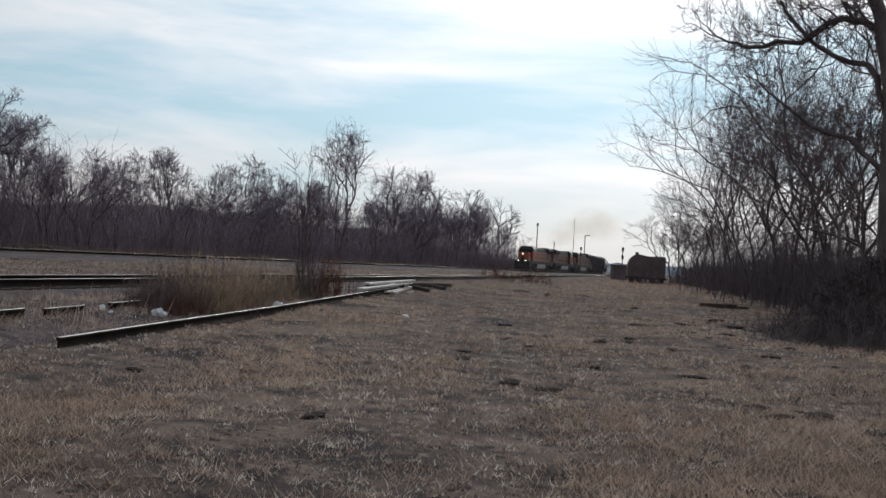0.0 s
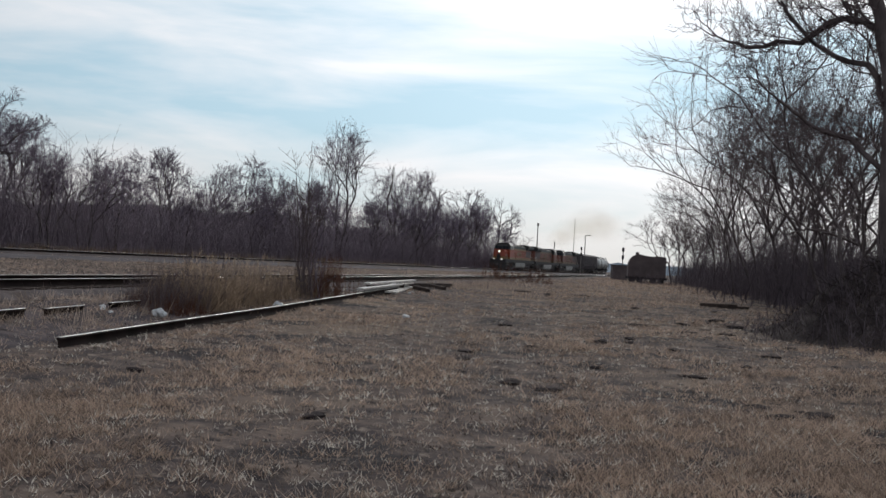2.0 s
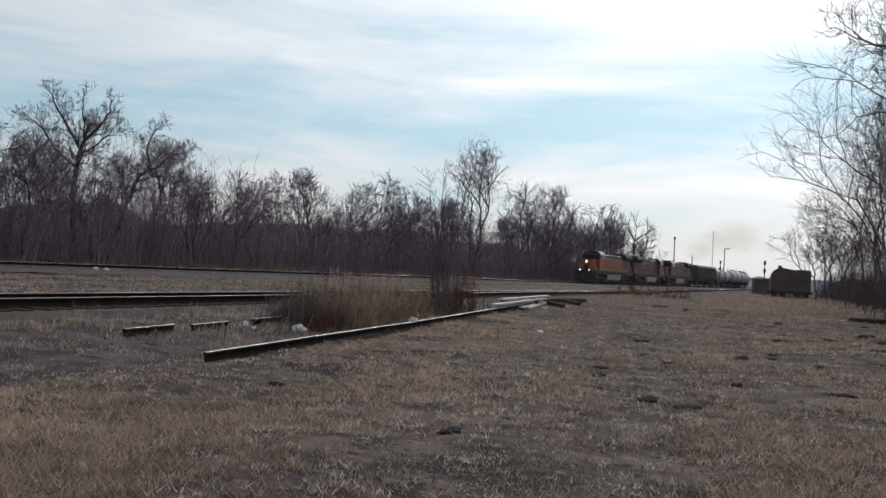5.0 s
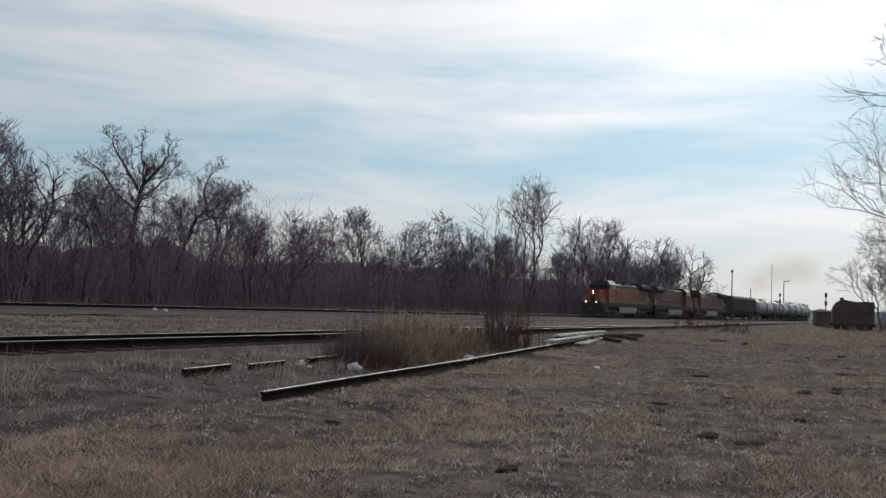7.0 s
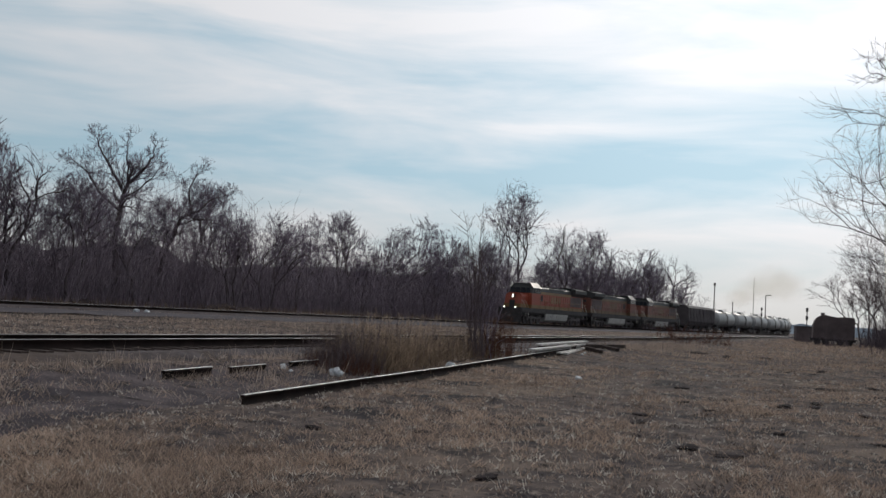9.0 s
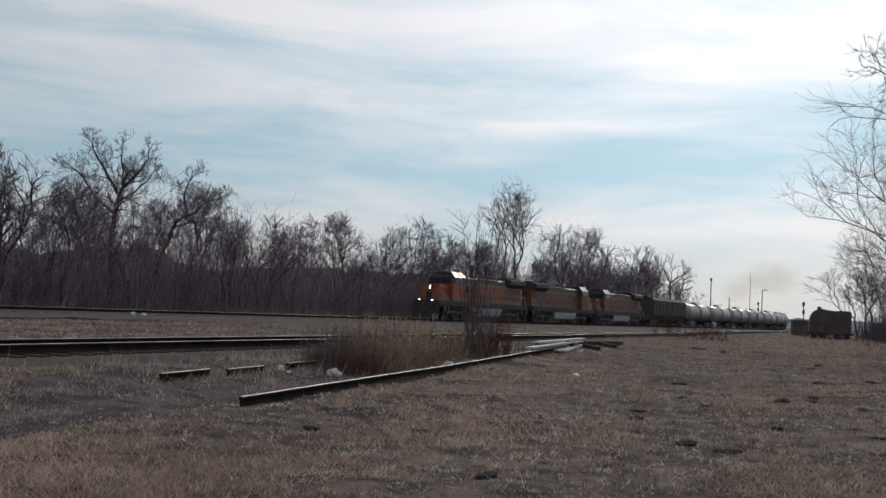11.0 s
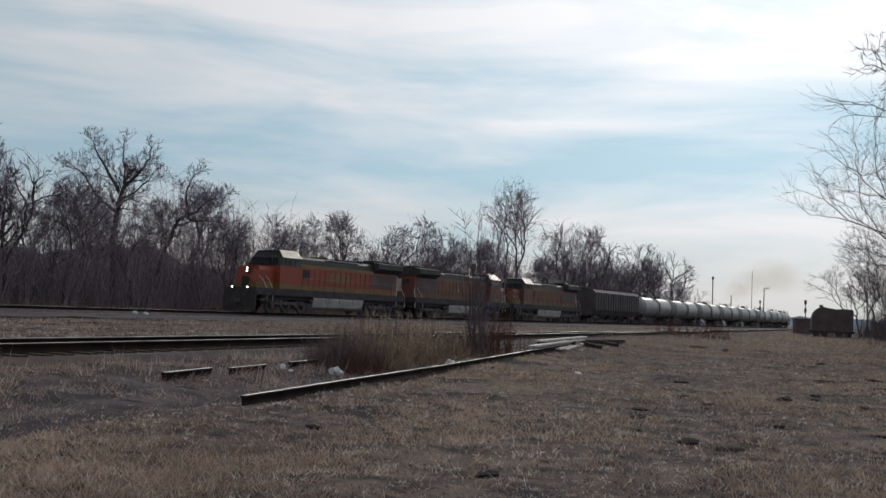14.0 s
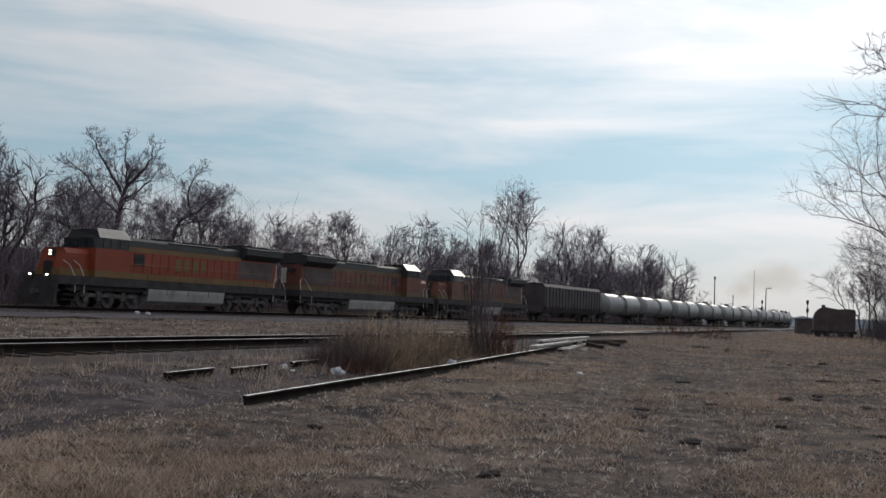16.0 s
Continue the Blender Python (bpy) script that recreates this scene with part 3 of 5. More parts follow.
for k, (x, y, s) in enumerate(far_spots):
    m = pose(x, y, float(bank_height(x, y)), 0, 0, rng.uniform(0, 360)) @ Matrix.Scale(s, 4)
    if k < len(FAR_TEMPLATES):
        kw = dict(FAR_TEMPLATES[k])
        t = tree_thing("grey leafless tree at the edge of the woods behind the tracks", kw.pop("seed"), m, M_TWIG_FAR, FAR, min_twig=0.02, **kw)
        made.append(t)
    else:
        t = copy_thing(made[rng.integers(len(made))], m)
        t.scale = (s, s, s)

# trees that stand out of the far woods
SPREADING = [(0.30, 0.18, ((0.1, -0.3), (0.0, 4.0), (0.0, 7.6), (0.2, 9.4), (0.55, 10.6))), (0.17, 0.07, ((0.55, 10.6), (1.4, 11.6), (2.1, 12.5), (2.5, 13.2))), (0.15, 0.07, ((0.15, 10.0), (-0.7, 11.3), (-1.3, 12.4), (-1.9, 13.4))),
             (0.13, 0.06, ((-0.05, 8.3), (-1.35, 9.3), (-2.1, 10.3), (-2.6, 11.1), (-3.2, 11.6))), (0.10, 0.05, ((0.55, 10.6), (0.5, 12.0), (0.3, 13.4))), (0.09, 0.05, ((0.3, 9.4), (1.5, 10.2), (2.5, 11.2)))]
LEANING = [(0.26, 0.15, ((-2.2, -0.3), (-1.6, 2.6), (-0.9, 5.4), (-0.2, 7.4), (0.2, 8.3))), (0.12, 0.06, ((0.2, 8.3), (1.1, 9.0), (0.9, 10.0), (0.8, 11.2), (1.2, 12.2))), (0.10, 0.05, ((1.1, 9.0), (2.1, 9.6), (2.9, 10.4), (3.5, 10.6))), (0.09, 0.05, ((0.0, 7.8), (1.4, 8.4), (2.4, 8.5)))]
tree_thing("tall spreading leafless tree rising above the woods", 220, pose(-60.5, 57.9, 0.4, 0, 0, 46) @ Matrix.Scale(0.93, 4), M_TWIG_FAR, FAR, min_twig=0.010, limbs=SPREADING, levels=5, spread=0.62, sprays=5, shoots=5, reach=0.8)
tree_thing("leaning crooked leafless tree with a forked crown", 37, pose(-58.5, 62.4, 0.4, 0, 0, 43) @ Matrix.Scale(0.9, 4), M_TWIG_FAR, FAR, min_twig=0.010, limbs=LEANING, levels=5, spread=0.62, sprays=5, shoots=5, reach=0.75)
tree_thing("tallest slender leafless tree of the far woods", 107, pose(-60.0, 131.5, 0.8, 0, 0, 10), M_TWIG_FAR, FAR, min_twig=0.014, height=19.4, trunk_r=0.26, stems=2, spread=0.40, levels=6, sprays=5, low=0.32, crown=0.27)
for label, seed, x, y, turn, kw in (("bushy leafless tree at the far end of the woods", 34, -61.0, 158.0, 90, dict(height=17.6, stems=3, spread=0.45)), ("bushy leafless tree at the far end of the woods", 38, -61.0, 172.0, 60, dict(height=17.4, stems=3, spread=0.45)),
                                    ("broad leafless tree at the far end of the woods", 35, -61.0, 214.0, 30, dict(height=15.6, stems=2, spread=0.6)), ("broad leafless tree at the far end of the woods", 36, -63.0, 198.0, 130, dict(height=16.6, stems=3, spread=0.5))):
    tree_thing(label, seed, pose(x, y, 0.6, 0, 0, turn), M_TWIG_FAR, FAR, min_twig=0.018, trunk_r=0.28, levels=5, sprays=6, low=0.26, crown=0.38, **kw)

spots = []
for k in range(1300):
    y = rng.uniform(-15, 224)
    spots.append((-55.0 - abs(rng.normal(0, 6.5)), y, rng.uniform(0.6, 1.25) * (1.45 if 25 < y < 80 else 1.1)))
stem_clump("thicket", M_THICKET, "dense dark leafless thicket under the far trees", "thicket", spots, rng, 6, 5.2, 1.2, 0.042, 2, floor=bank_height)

# ---- woods beside the field ----
def rise_height(x, y):
    s = np.clip((x + 13.5) / 13, 0, 1)
    e = np.clip((y - 185) / 18, 0, 1)
    return lie(x, y) - 0.3 + e * s * s * (3 - 2 * s) * (4.6 + 0.5 * np.sin(0.6 * x) + 0.5 * np.sin(1.7 * x + 0.5 * y))


tagged(grid_mesh("wooded_rise", np.linspace(-16, 70, 90), np.linspace(184, 240, 40), rise_height, M_BANK), "dark wooded rise behind the roadside trees", "bank", kind="structure")

NEAR = "trees beside the field"


def bearing(px, dist):
    """Plan place by the tangent of the bearing from the first view's axis."""
    a = math.atan(px / 1800.0) - radians(AZ)
    return dist * math.sin(a), dist * math.cos(a)


OVERHANG = [(0.30, 0.17, ((0.1, -0.3), (0.1, 3.5), (0.06, 6.2), (-0.07, 8.1), (-0.35, 9.7), (-0.8, 10.8), (-1.3, 13.0), (-1.5, 16.0))), (0.13, 0.06, ((-0.2, 9.2), (-0.8, 9.6), (-1.4, 9.75), (-2.2, 9.4), (-2.8, 9.15), (-3.8, 9.1), (-4.7, 9.3))),
            (0.12, 0.06, ((0.0, 6.5), (-0.3, 7.4), (-0.65, 8.3), (-1.6, 8.6), (-2.3, 9.1), (-3.2, 10.2))), (0.12, 0.05, ((-0.7, 10.6), (-1.6, 11.8), (-2.8, 12.6), (-3.9, 12.9))), (0.10, 0.05, ((-0.05, 5.0), (-1.0, 6.0), (-2.2, 6.4), (-3.2, 7.2))), (0.12, 0.05, ((0.05, 7.0), (1.2, 8.6), (2.4, 10.6)))]
x, y = bearing(775, 33)
tree_thing("tall dark leafless tree with crooked limbs over the field", 66, pose(x, y, float(lie(x, y)), 0, 0, -5), M_TWIG, NEAR, min_twig=0.006, limbs=OVERHANG, levels=6, spread=0.6, sprays=4, shoots=4, reach=0.72)
side_trees = [  # sight-line tangent, distance, height, trunk, stems, spread, levels, sprays, lean, seed
    (735, 48, 14, 0.15, 2, 0.48, 5, 3, (-0.03, 0), 42), (690, 55, 12, 0.13, 2, 0.5, 4, 5, (-0.04, 0), 43),
    (650, 62, 14.0, 0.15, 2, 0.48, 5, 3, (-0.05, 0), 44), (610, 72, 16.5, 0.18, 2, 0.46, 5, 4, (-0.05, 0), 45), (570, 82, 16.0, 0.16, 2, 0.46, 5, 3, (-0.04, 0), 46),
    (525, 96, 18.5, 0.18, 3, 0.42, 5, 4, (-0.03, 0), 47), (490, 118, 14.5, 0.16, 2, 0.46, 5, 4, (-0.05, 0), 48), (446, 150, 12.5, 0.18, 2, 0.50, 5, 5, (-0.06, 0), 49), (412, 185, 12.0, 0.2, 2, 0.52, 5, 5, (-0.10, 0), 50),
    (570, 115, 13, 0.14, 2, 0.44, 4, 5, (0, 0), 54), (500, 150, 13, 0.16, 3, 0.44, 4, 5, (0, 0), 56), (845, 45, 17, 0.22, 2, 0.46, 5, 3, (0, 0), 57), (700, 66, 15, 0.14, 2, 0.48, 5, 4, (0, 0), 60), (765, 64, 15, 0.15, 2, 0.48, 5, 4, (0, 0), 61), (640, 90, 15, 0.14, 2, 0.46, 5, 4, (0, 0), 62), (790, 52, 13, 0.15, 2, 0.48, 5, 4, (-0.04, 0), 63), (455, 185, 11, 0.17, 3, 0.46, 5, 4, (0, 0), 58), (680, 110, 12, 0.13, 3, 0.44, 4, 5, (0, 0), 59),
]
for px, dist, h, r, stems, sp, levels, sprays, ln, seed in side_trees:
    x, y = bearing(px, dist)
    tree_thing("dark leafless tree leaning out over the field" if ln[0] else "slender grey leafless tree in the roadside woods", seed, pose(x, y, float(lie(x, y))), M_TWIG, NEAR, min_twig=0.005 + dist * 0.00004, height=h, trunk_r=r, stems=stems, spread=sp, levels=levels, sprays=sprays, lean=ln, low=0.24)
spots = []
for k in range(760):
    d = rng.uniform(32, 215)
    x, y = bearing(395 + 430 * math.exp(-(d - 32) / 50) + min(abs(rng.normal(0, 150)), 420), d)
    spots.append((x, y, rng.uniform(0.5, 1.2) * (0.8 if d < 55 else 1.5)))
stem_clump("undergrowth", M_UNDER, "dark leafless undergrowth at the foot of the roadside woods", "undergrowth", spots, rng, 8, 3.0, 1.0, 0.028, 2)
spots = []
for k in range(300):
    d = rng.uniform(60, 160)
    x, y = bearing(rng.uniform(395 + 330 * math.exp(-(d - 32) / 50), 900), d)
    spots.append((x, y, rng.uniform(0.5, 1.1)))
stem_clump("sapling_thicket", M_UNDER, "thin grey leafless saplings crowded between the roadside trees", "thicket", spots, rng, 5, 6.5, 1.6, 0.03, 3)

# ---- railway vehicles: front at y = 0, top of rail at z = 0 ----
def wheelset_truck(parent, y, axles, base, r, mat, half=0.98):
    """A truck with side frames; each wheel is a part of it."""
    bm = bmesh.new()
    for sx in (-1, 1):
        x0, x1 = sorted((sx * half, sx * (half + 0.13)))
        box(bm, x0, x1, y - base / 2 - 0.35, y + base / 2 + 0.35, 0.62, 0.86, 0.04)
        for k in range(axles):
            yy = y - base / 2 + base * k / (axles - 1)
            box(bm, x0 - 0.04, x1 + 0.04, yy - 0.17, yy + 0.17, 0.34, 0.72, 0.04)
        for k in range(axles - 1):
            yy = y - base / 2 + base * (k + 0.5) / (axles - 1)
            box(bm, x0 - 0.02, x1 + 0.03, yy - 0.22, yy + 0.22, 0.42, 0.98, 0.05)
    box(bm, -half, half, y - 0.35, y + 0.35, 0.55, 0.85)
    truck = part("truck", bm, mat, parent, "dusty steel truck frame")
    for k in range(axles):
        yy = y - base / 2 + base * k / (axles - 1)
        for sx in (-1, 1):
            w = bmesh.new()
            rod(w, (sx * 0.70, yy, r), (sx * 0.83, yy, r), r, 20)
            rod(w, (sx * 0.66, yy, r), (sx * 0.70, yy, r), r + 0.03, 20)
            part("wheel", w, M_TRUCK, truck)
    return truck


def locomotive(label, lit, orange, yellow):
    """A wide-nosed six-axle diesel, orange with yellow and dark green bands."""
    t = thing("locomotive", label, "locomotive", group="locomotives of the train")
    bm = bmesh.new()
    box(bm, -1.5, 1.5, 0.05, 21.75, 1.32, 1.86, 0.03)
    box(bm, -1.2, 1.2, 0.9, 21.4, 1.05, 1.32)
    part("underframe", bm, M_BLACK, t, "grimy black deck and sill")
    # nose, cab
    bm = extrude_profile(bmesh.new(), [(-1.05, 1.865), (1.05, 1.865), (1.05, 3.2), (0.85, 3.5), (-0.85, 3.5), (-1.05, 3.2)], 0.55, 2.75)
    for v in bm.verts:
        if v.co.y < 1.0 and v.co.z > 2.5:
            v.co.y += 0.35
    nose = part("nose", bm, orange, t, "orange short nose")
    bm = extrude_profile(bmesh.new(), [(-1.07, 1.87), (1.07, 1.87), (1.07, 2.3), (-1.07, 2.3)], 0.53, 2.74)
    part("nose_band", bm, yellow, nose, "yellow band round the nose")
    part("nose_door", box(bmesh.new(), -0.35, 0.3, 0.5, 0.6, 1.7, 2.7, 0.02), M_GREEN, nose, "dark nose door")
    bm = extrude_profile(bmesh.new(), [(-1.5, 1.865), (1.5, 1.865), (1.5, 3.62), (-1.5, 3.62)], 2.75, 5.4)
    cab = part("cab", bm, orange, t, "orange cab side")
    bm = extrude_profile(bmesh.new(), [(-1.5, 3.62), (1.5, 3.62), (1.5, 4.25), (1.02, 4.8), (-1.02, 4.8), (-1.5, 4.25)], 2.75, 5.4)
    for v in bm.verts:
        if v.co.y < 3 and v.co.z > 4.1:
            v.co.y += 0.35
    part("cab_top", bm, M_GREEN, cab, "dark green cab top")
    bm = extrude_profile(bmesh.new(), [(-1.51, 1.87), (1.51, 1.87), (1.51, 2.25), (-1.51, 2.25)], 2.74, 5.41)
    part("cab_band", bm, yellow, cab, "yellow band along the cab")
    for sx in (-1, 1):
        # sloping roof edge, coloured pale for the sun glint on it
        bm = bmesh.new()
        vs = [bm.verts.new(c) for c in ((sx * 1.53, 2.95, 4.27), (sx * 1.53, 5.5, 4.27), (sx * 1.0, 5.5, 4.86), (sx * 1.0, 3.2, 4.86))]
        f = bm.faces.new(vs)
        bmesh.ops.solidify(bm, geom=[f], thickness=0.03)
        part("cab_roof_slope", bm, M_ROOF, cab, "sloping edge of the cab roof, sun glint in its pale colour")
        for y0, y1 in ((3.3, 3.75), (3.9, 4.5), (4.65, 5.2)):
            part("side_window", box(bmesh.new(), sx * 1.5 - 0.02, sx * 1.5 + 0.02, y0, y1, 3.68, 4.18, 0.01), M_GLASSDARK, cab, "dark cab side window")
    for x0, x1 in ((-1.25, -0.75), (-0.65, -0.06), (0.06, 0.65), (0.75, 1.25)):
        part("windscreen", box(bmesh.new(), x0, x1, 2.7, 2.78, 3.66, 4.24, 0.01), M_GLASSDARK, cab, "dark windscreen pane")
    # hood
    part("hood", extrude_profile(bmesh.new(), [(-0.95, 1.62), (0.95, 1.62), (0.95, 3.92), (-0.95, 3.92)], 5.4, 21.0), orange, t, "orange engine hood with weathered doors")
    hood_top = part("hood_top", extrude_profile(bmesh.new(), [(-0.96, 3.92), (0.96, 3.92), (0.9, 4.32), (0.7, 4.5), (-0.7, 4.5), (-0.9, 4.32)], 5.4, 17.0), M_GREEN, t, "dark green top of the hood")
    part("hood_band", extrude_profile(bmesh.new(), [(-0.97, 1.87), (0.97, 1.87), (0.97, 2.25), (-0.97, 2.25)], 5.41, 21.02), yellow, t, "yellow band along the hood")
    for sx in (-1, 1):
        part("upper_stripe", box(bmesh.new(), sx * 0.955 - 0.012, sx * 0.955 + 0.012, 5.42, 17.0, 3.62, 3.9), yellow, t, "dull yellow stripe under the roof")
        for k in range(15):
            y0 = 5.7 + k * 0.76
            part("hood_door", box(bmesh.new(), sx * 0.95 - 0.028, sx * 0.95 + 0.028, y0, y0 + 0.7, 2.3, 3.58, 0.012), orange, t)
        for k, (y0, y1) in enumerate(((10.1, 10.65), (10.95, 11.5), (11.8, 12.35), (12.65, 13.1))):
            part("letter_bar", box(bmesh.new(), sx * 0.985 - 0.006, sx * 0.985 + 0.006, y0, y1, 2.6, 3.4), yellow, t, "yellow lettering block")
        part("intake_grille", box(bmesh.new(), sx * 0.98 - 0.03, sx * 0.98 + 0.03, 6.4, 7.3, 2.75, 3.5, 0.01), M_BLACK, t, "black air intake grille")
        # strip in the glint colour, a painted highlight along the roof
        part("roof_edge", box(bmesh.new(), sx * 0.83 - 0.1, sx * 0.83 + 0.1, 9.6, 14.6, 4.42, 4.47, 0.01), M_ROOF, t, "roof edge with a sun glint in its pale colour")
        # radiator wing
        part("radiator_wing", extrude_profile(bmesh.new(), [(sx * 0.95, 3.75), (sx * 1.5, 4.15), (sx * 1.5, 4.6), (sx * 0.9, 4.7)], 16.9, 21.1), M_GREEN, t, "dark overhanging radiator wing")
        part("radiator_grille", box(bmesh.new(), sx * 0.97 - 0.02, sx * 0.97 + 0.02, 16.6, 20.6, 2.4, 3.65, 0.01), M_RUST, t, "dark rusty radiator shutters")
        for y0 in (7.0, 14.9):
            part("air_reservoir", rod(bmesh.new(), (sx * 1.2, y0, 1.0), (sx * 1.2, y0 + 0.9, 1.0), 0.18, 12), M_BLACK, t)
        # handrail and steps
        bm = bmesh.new()
        rod(bm, (sx * 1.42, 5.6, 2.8), (sx * 1.42, 21.2, 2.8), 0.02, 6)
        for k in range(11):
            rod(bm, (sx * 1.42, 5.7 + k * 1.52, 1.8), (sx * 1.42, 5.7 + k * 1.52, 2.8), 0.018, 6)
        part("handrail", bm, yellow, t, "thin side handrail")
        for y0, y1, y2 in ((1.35, 1.1, 0.65), (2.05, 1.85, 1.45), (20.2, 20.6, 20.9), (21.7, 21.5, 21.3)):
            bm = bmesh.new()
            rod(bm, (sx * 1.46, y0, 0.85), (sx * 1.46, y0, 1.75), 0.028, 6)
            rod(bm, (sx * 1.46, y0, 1.75), (sx * 1.2, y1, 2.5), 0.028, 6)
            rod(bm, (sx * 1.2, y1, 2.5), (sx * 1.15, y2, 2.75), 0.028, 6)
            part("grab_rail", bm, M_PALE, t, "pale curved grab rail by the steps")
        for y0 in (0.5, 20.3):
            for k in range(4):
                part("step", box(bmesh.new(), sx * 1.32 - 0.17, sx * 1.32 + 0.17, y0, y0 + 1.1, 0.42 + k * 0.3, 0.46 + k * 0.3), M_BLACK, t)
    part("exhaust_stack", box(bmesh.new(), -0.4, 0.4, 9.2, 10.6, 4.48, 4.66, 0.03), M_BLACK, t, "sooty exhaust stack")
    part("fan_housing", box(bmesh.new(), -0.75, 0.75, 11.6, 15.6, 4.48, 4.62, 0.05), M_GREEN, t, "low roof housing")
    part("radiator_box", box(bmesh.new(), -0.95, 0.95, 16.8, 21.1, 3.91, 4.78, 0.06), M_GREEN, t, "dark green radiator box")
    for y0 in (17.2, 19.1):
        part("radiator_fan", rod(bmesh.new(), (0, y0 + 0.8, 4.76), (0, y0 + 0.8, 4.86), 0.75, 20), M_BLACK, t)
    part("rear_light_box", box(bmesh.new(), -0.3, 0.3, 21.0, 21.15, 3.3, 3.6, 0.02), M_GREEN, t)
    part("end_panel", box(bmesh.new(), 0.5, 1.0, 21.0, 21.1, 2.4, 3.6, 0.02), M_PALE, t, "pale panel on the rear end")
    tank = extrude_profile(bmesh.new(), [(-1.35, 0.55), (-1.0, 0.33), (1.0, 0.33), (1.35, 0.55), (1.45, 1.1), (1.45, 1.3), (-1.45, 1.3), (-1.45, 1.1)], 7.35, 14.7)
    ft = part("fuel_tank", tank, M_TANKGREY, t, "light grey fuel tank")
    for y0 in (9.0, 11.0, 13.0):
        part("tank_seam", box(bmesh.new(), 1.44, 1.462, y0, y0 + 0.03, 0.9, 1.3), M_BLACK, ft)
    wheelset_truck(t, 4.55, 3, 4.0, 0.53, M_TRUCK)
    wheelset_truck(t, 17.75, 3, 4.0, 0.53, M_TRUCK)
    bm = extrude_profile(bmesh.new(), [(-1.45, 0.12), (1.45, 0.12), (1.5, 1.35), (-1.5, 1.35)], -0.08, 0.08)
    for v in bm.verts:
        if v.co.z < 0.5:
            v.co.y -= 0.08
    part("snow_plow", bm, M_BLACK, t, "black snow plow")
    for y0, y1 in ((-0.5, 0.1), (21.7, 22.45)):
        part("coupler", box(bmesh.new(), -0.16, 0.16, y0, y1, 0.72, 1.02, 0.04), M_TRUCK, t)
    part("horn", rod(bmesh.new(), (-0.3, 6.2, 4.58), (0.3, 6.2, 4.58), 0.09, 8), M_BLACK, t)
    part("headlight_box", box(bmesh.new(), -0.2, 0.2, 0.68, 1.3, 2.96, 3.42, 0.04), M_GREEN, t)
    for z in (3.09, 3.29):
        part("headlight", rod(bmesh.new(), (0, 0.60, z), (0, 0.70, z), 0.06, 12), M_LAMP if lit else M_UNLIT, t, "lit headlight" if lit else "unlit headlight")
    for x in (-0.72, 0.72):
        part("ditch_light", rod(bmesh.new(), (x, -0.16, 1.86), (x, -0.05, 1.86), 0.055, 12), M_LAMP if lit else M_UNLIT, t, "lit ditch light" if lit else "unlit ditch light")
        part("light_bracket", box(bmesh.new(), x - 0.13, x + 0.13, -0.05, 0.15, 1.6, 2.0, 0.02), M_BLACK, t)
    return t


def hopper_car():
    t = thing("hopper_car", "dark brown covered hopper car with ribbed sides", "railway car")
    part("body", extrude_profile(bmesh.new(), [(-1.0, 1.0), (1.0, 1.0), (1.5, 1.75), (1.5, 4.1), (1.15, 4.5), (-1.15, 4.5), (-1.5, 4.1), (-1.5, 1.75)], 1.2, 21.0), M_HOPPER, t)
    for k in range(19):
        for sx in (-1, 1):
            part("rib", box(bmesh.new(), sx * 1.53 - 0.05, sx * 1.53 + 0.05, 1.5 + k * 1.06, 1.6 + k * 1.06, 1.3, 4.15), M_HOPPER, t)
    part("roof_walk", box(bmesh.new(), -0.35, 0.35, 1.0, 21.2, 4.5, 4.6), M_BLACK, t)
    for k in range(4):
        part("hatch", rod(bmesh.new(), (0.75, 3.5 + k * 5, 4.42), (0.75, 3.5 + k * 5, 4.56), 0.4, 14), M_HOPPER, t)
    for k in range(3):
        bm = extrude_profile(bmesh.new(), [(-1.0, 1.1), (1.0, 1.1), (0.5, 0.4), (-0.5, 0.4)], 5.2 + k * 4, 8.0 + k * 4)
        part("discharge_bay", bm, M_BLACK, t)
    part("underframe", box(bmesh.new(), -0.5, 0.5, 0.2, 22.0, 0.85, 1.15), M_BLACK, t)
    wheelset_truck(t, 3.0, 2, 1.8, 0.46, M_TRUCK, 0.92)
    wheelset_truck(t, 19.2, 2, 1.8, 0.46, M_TRUCK, 0.92)
    return t


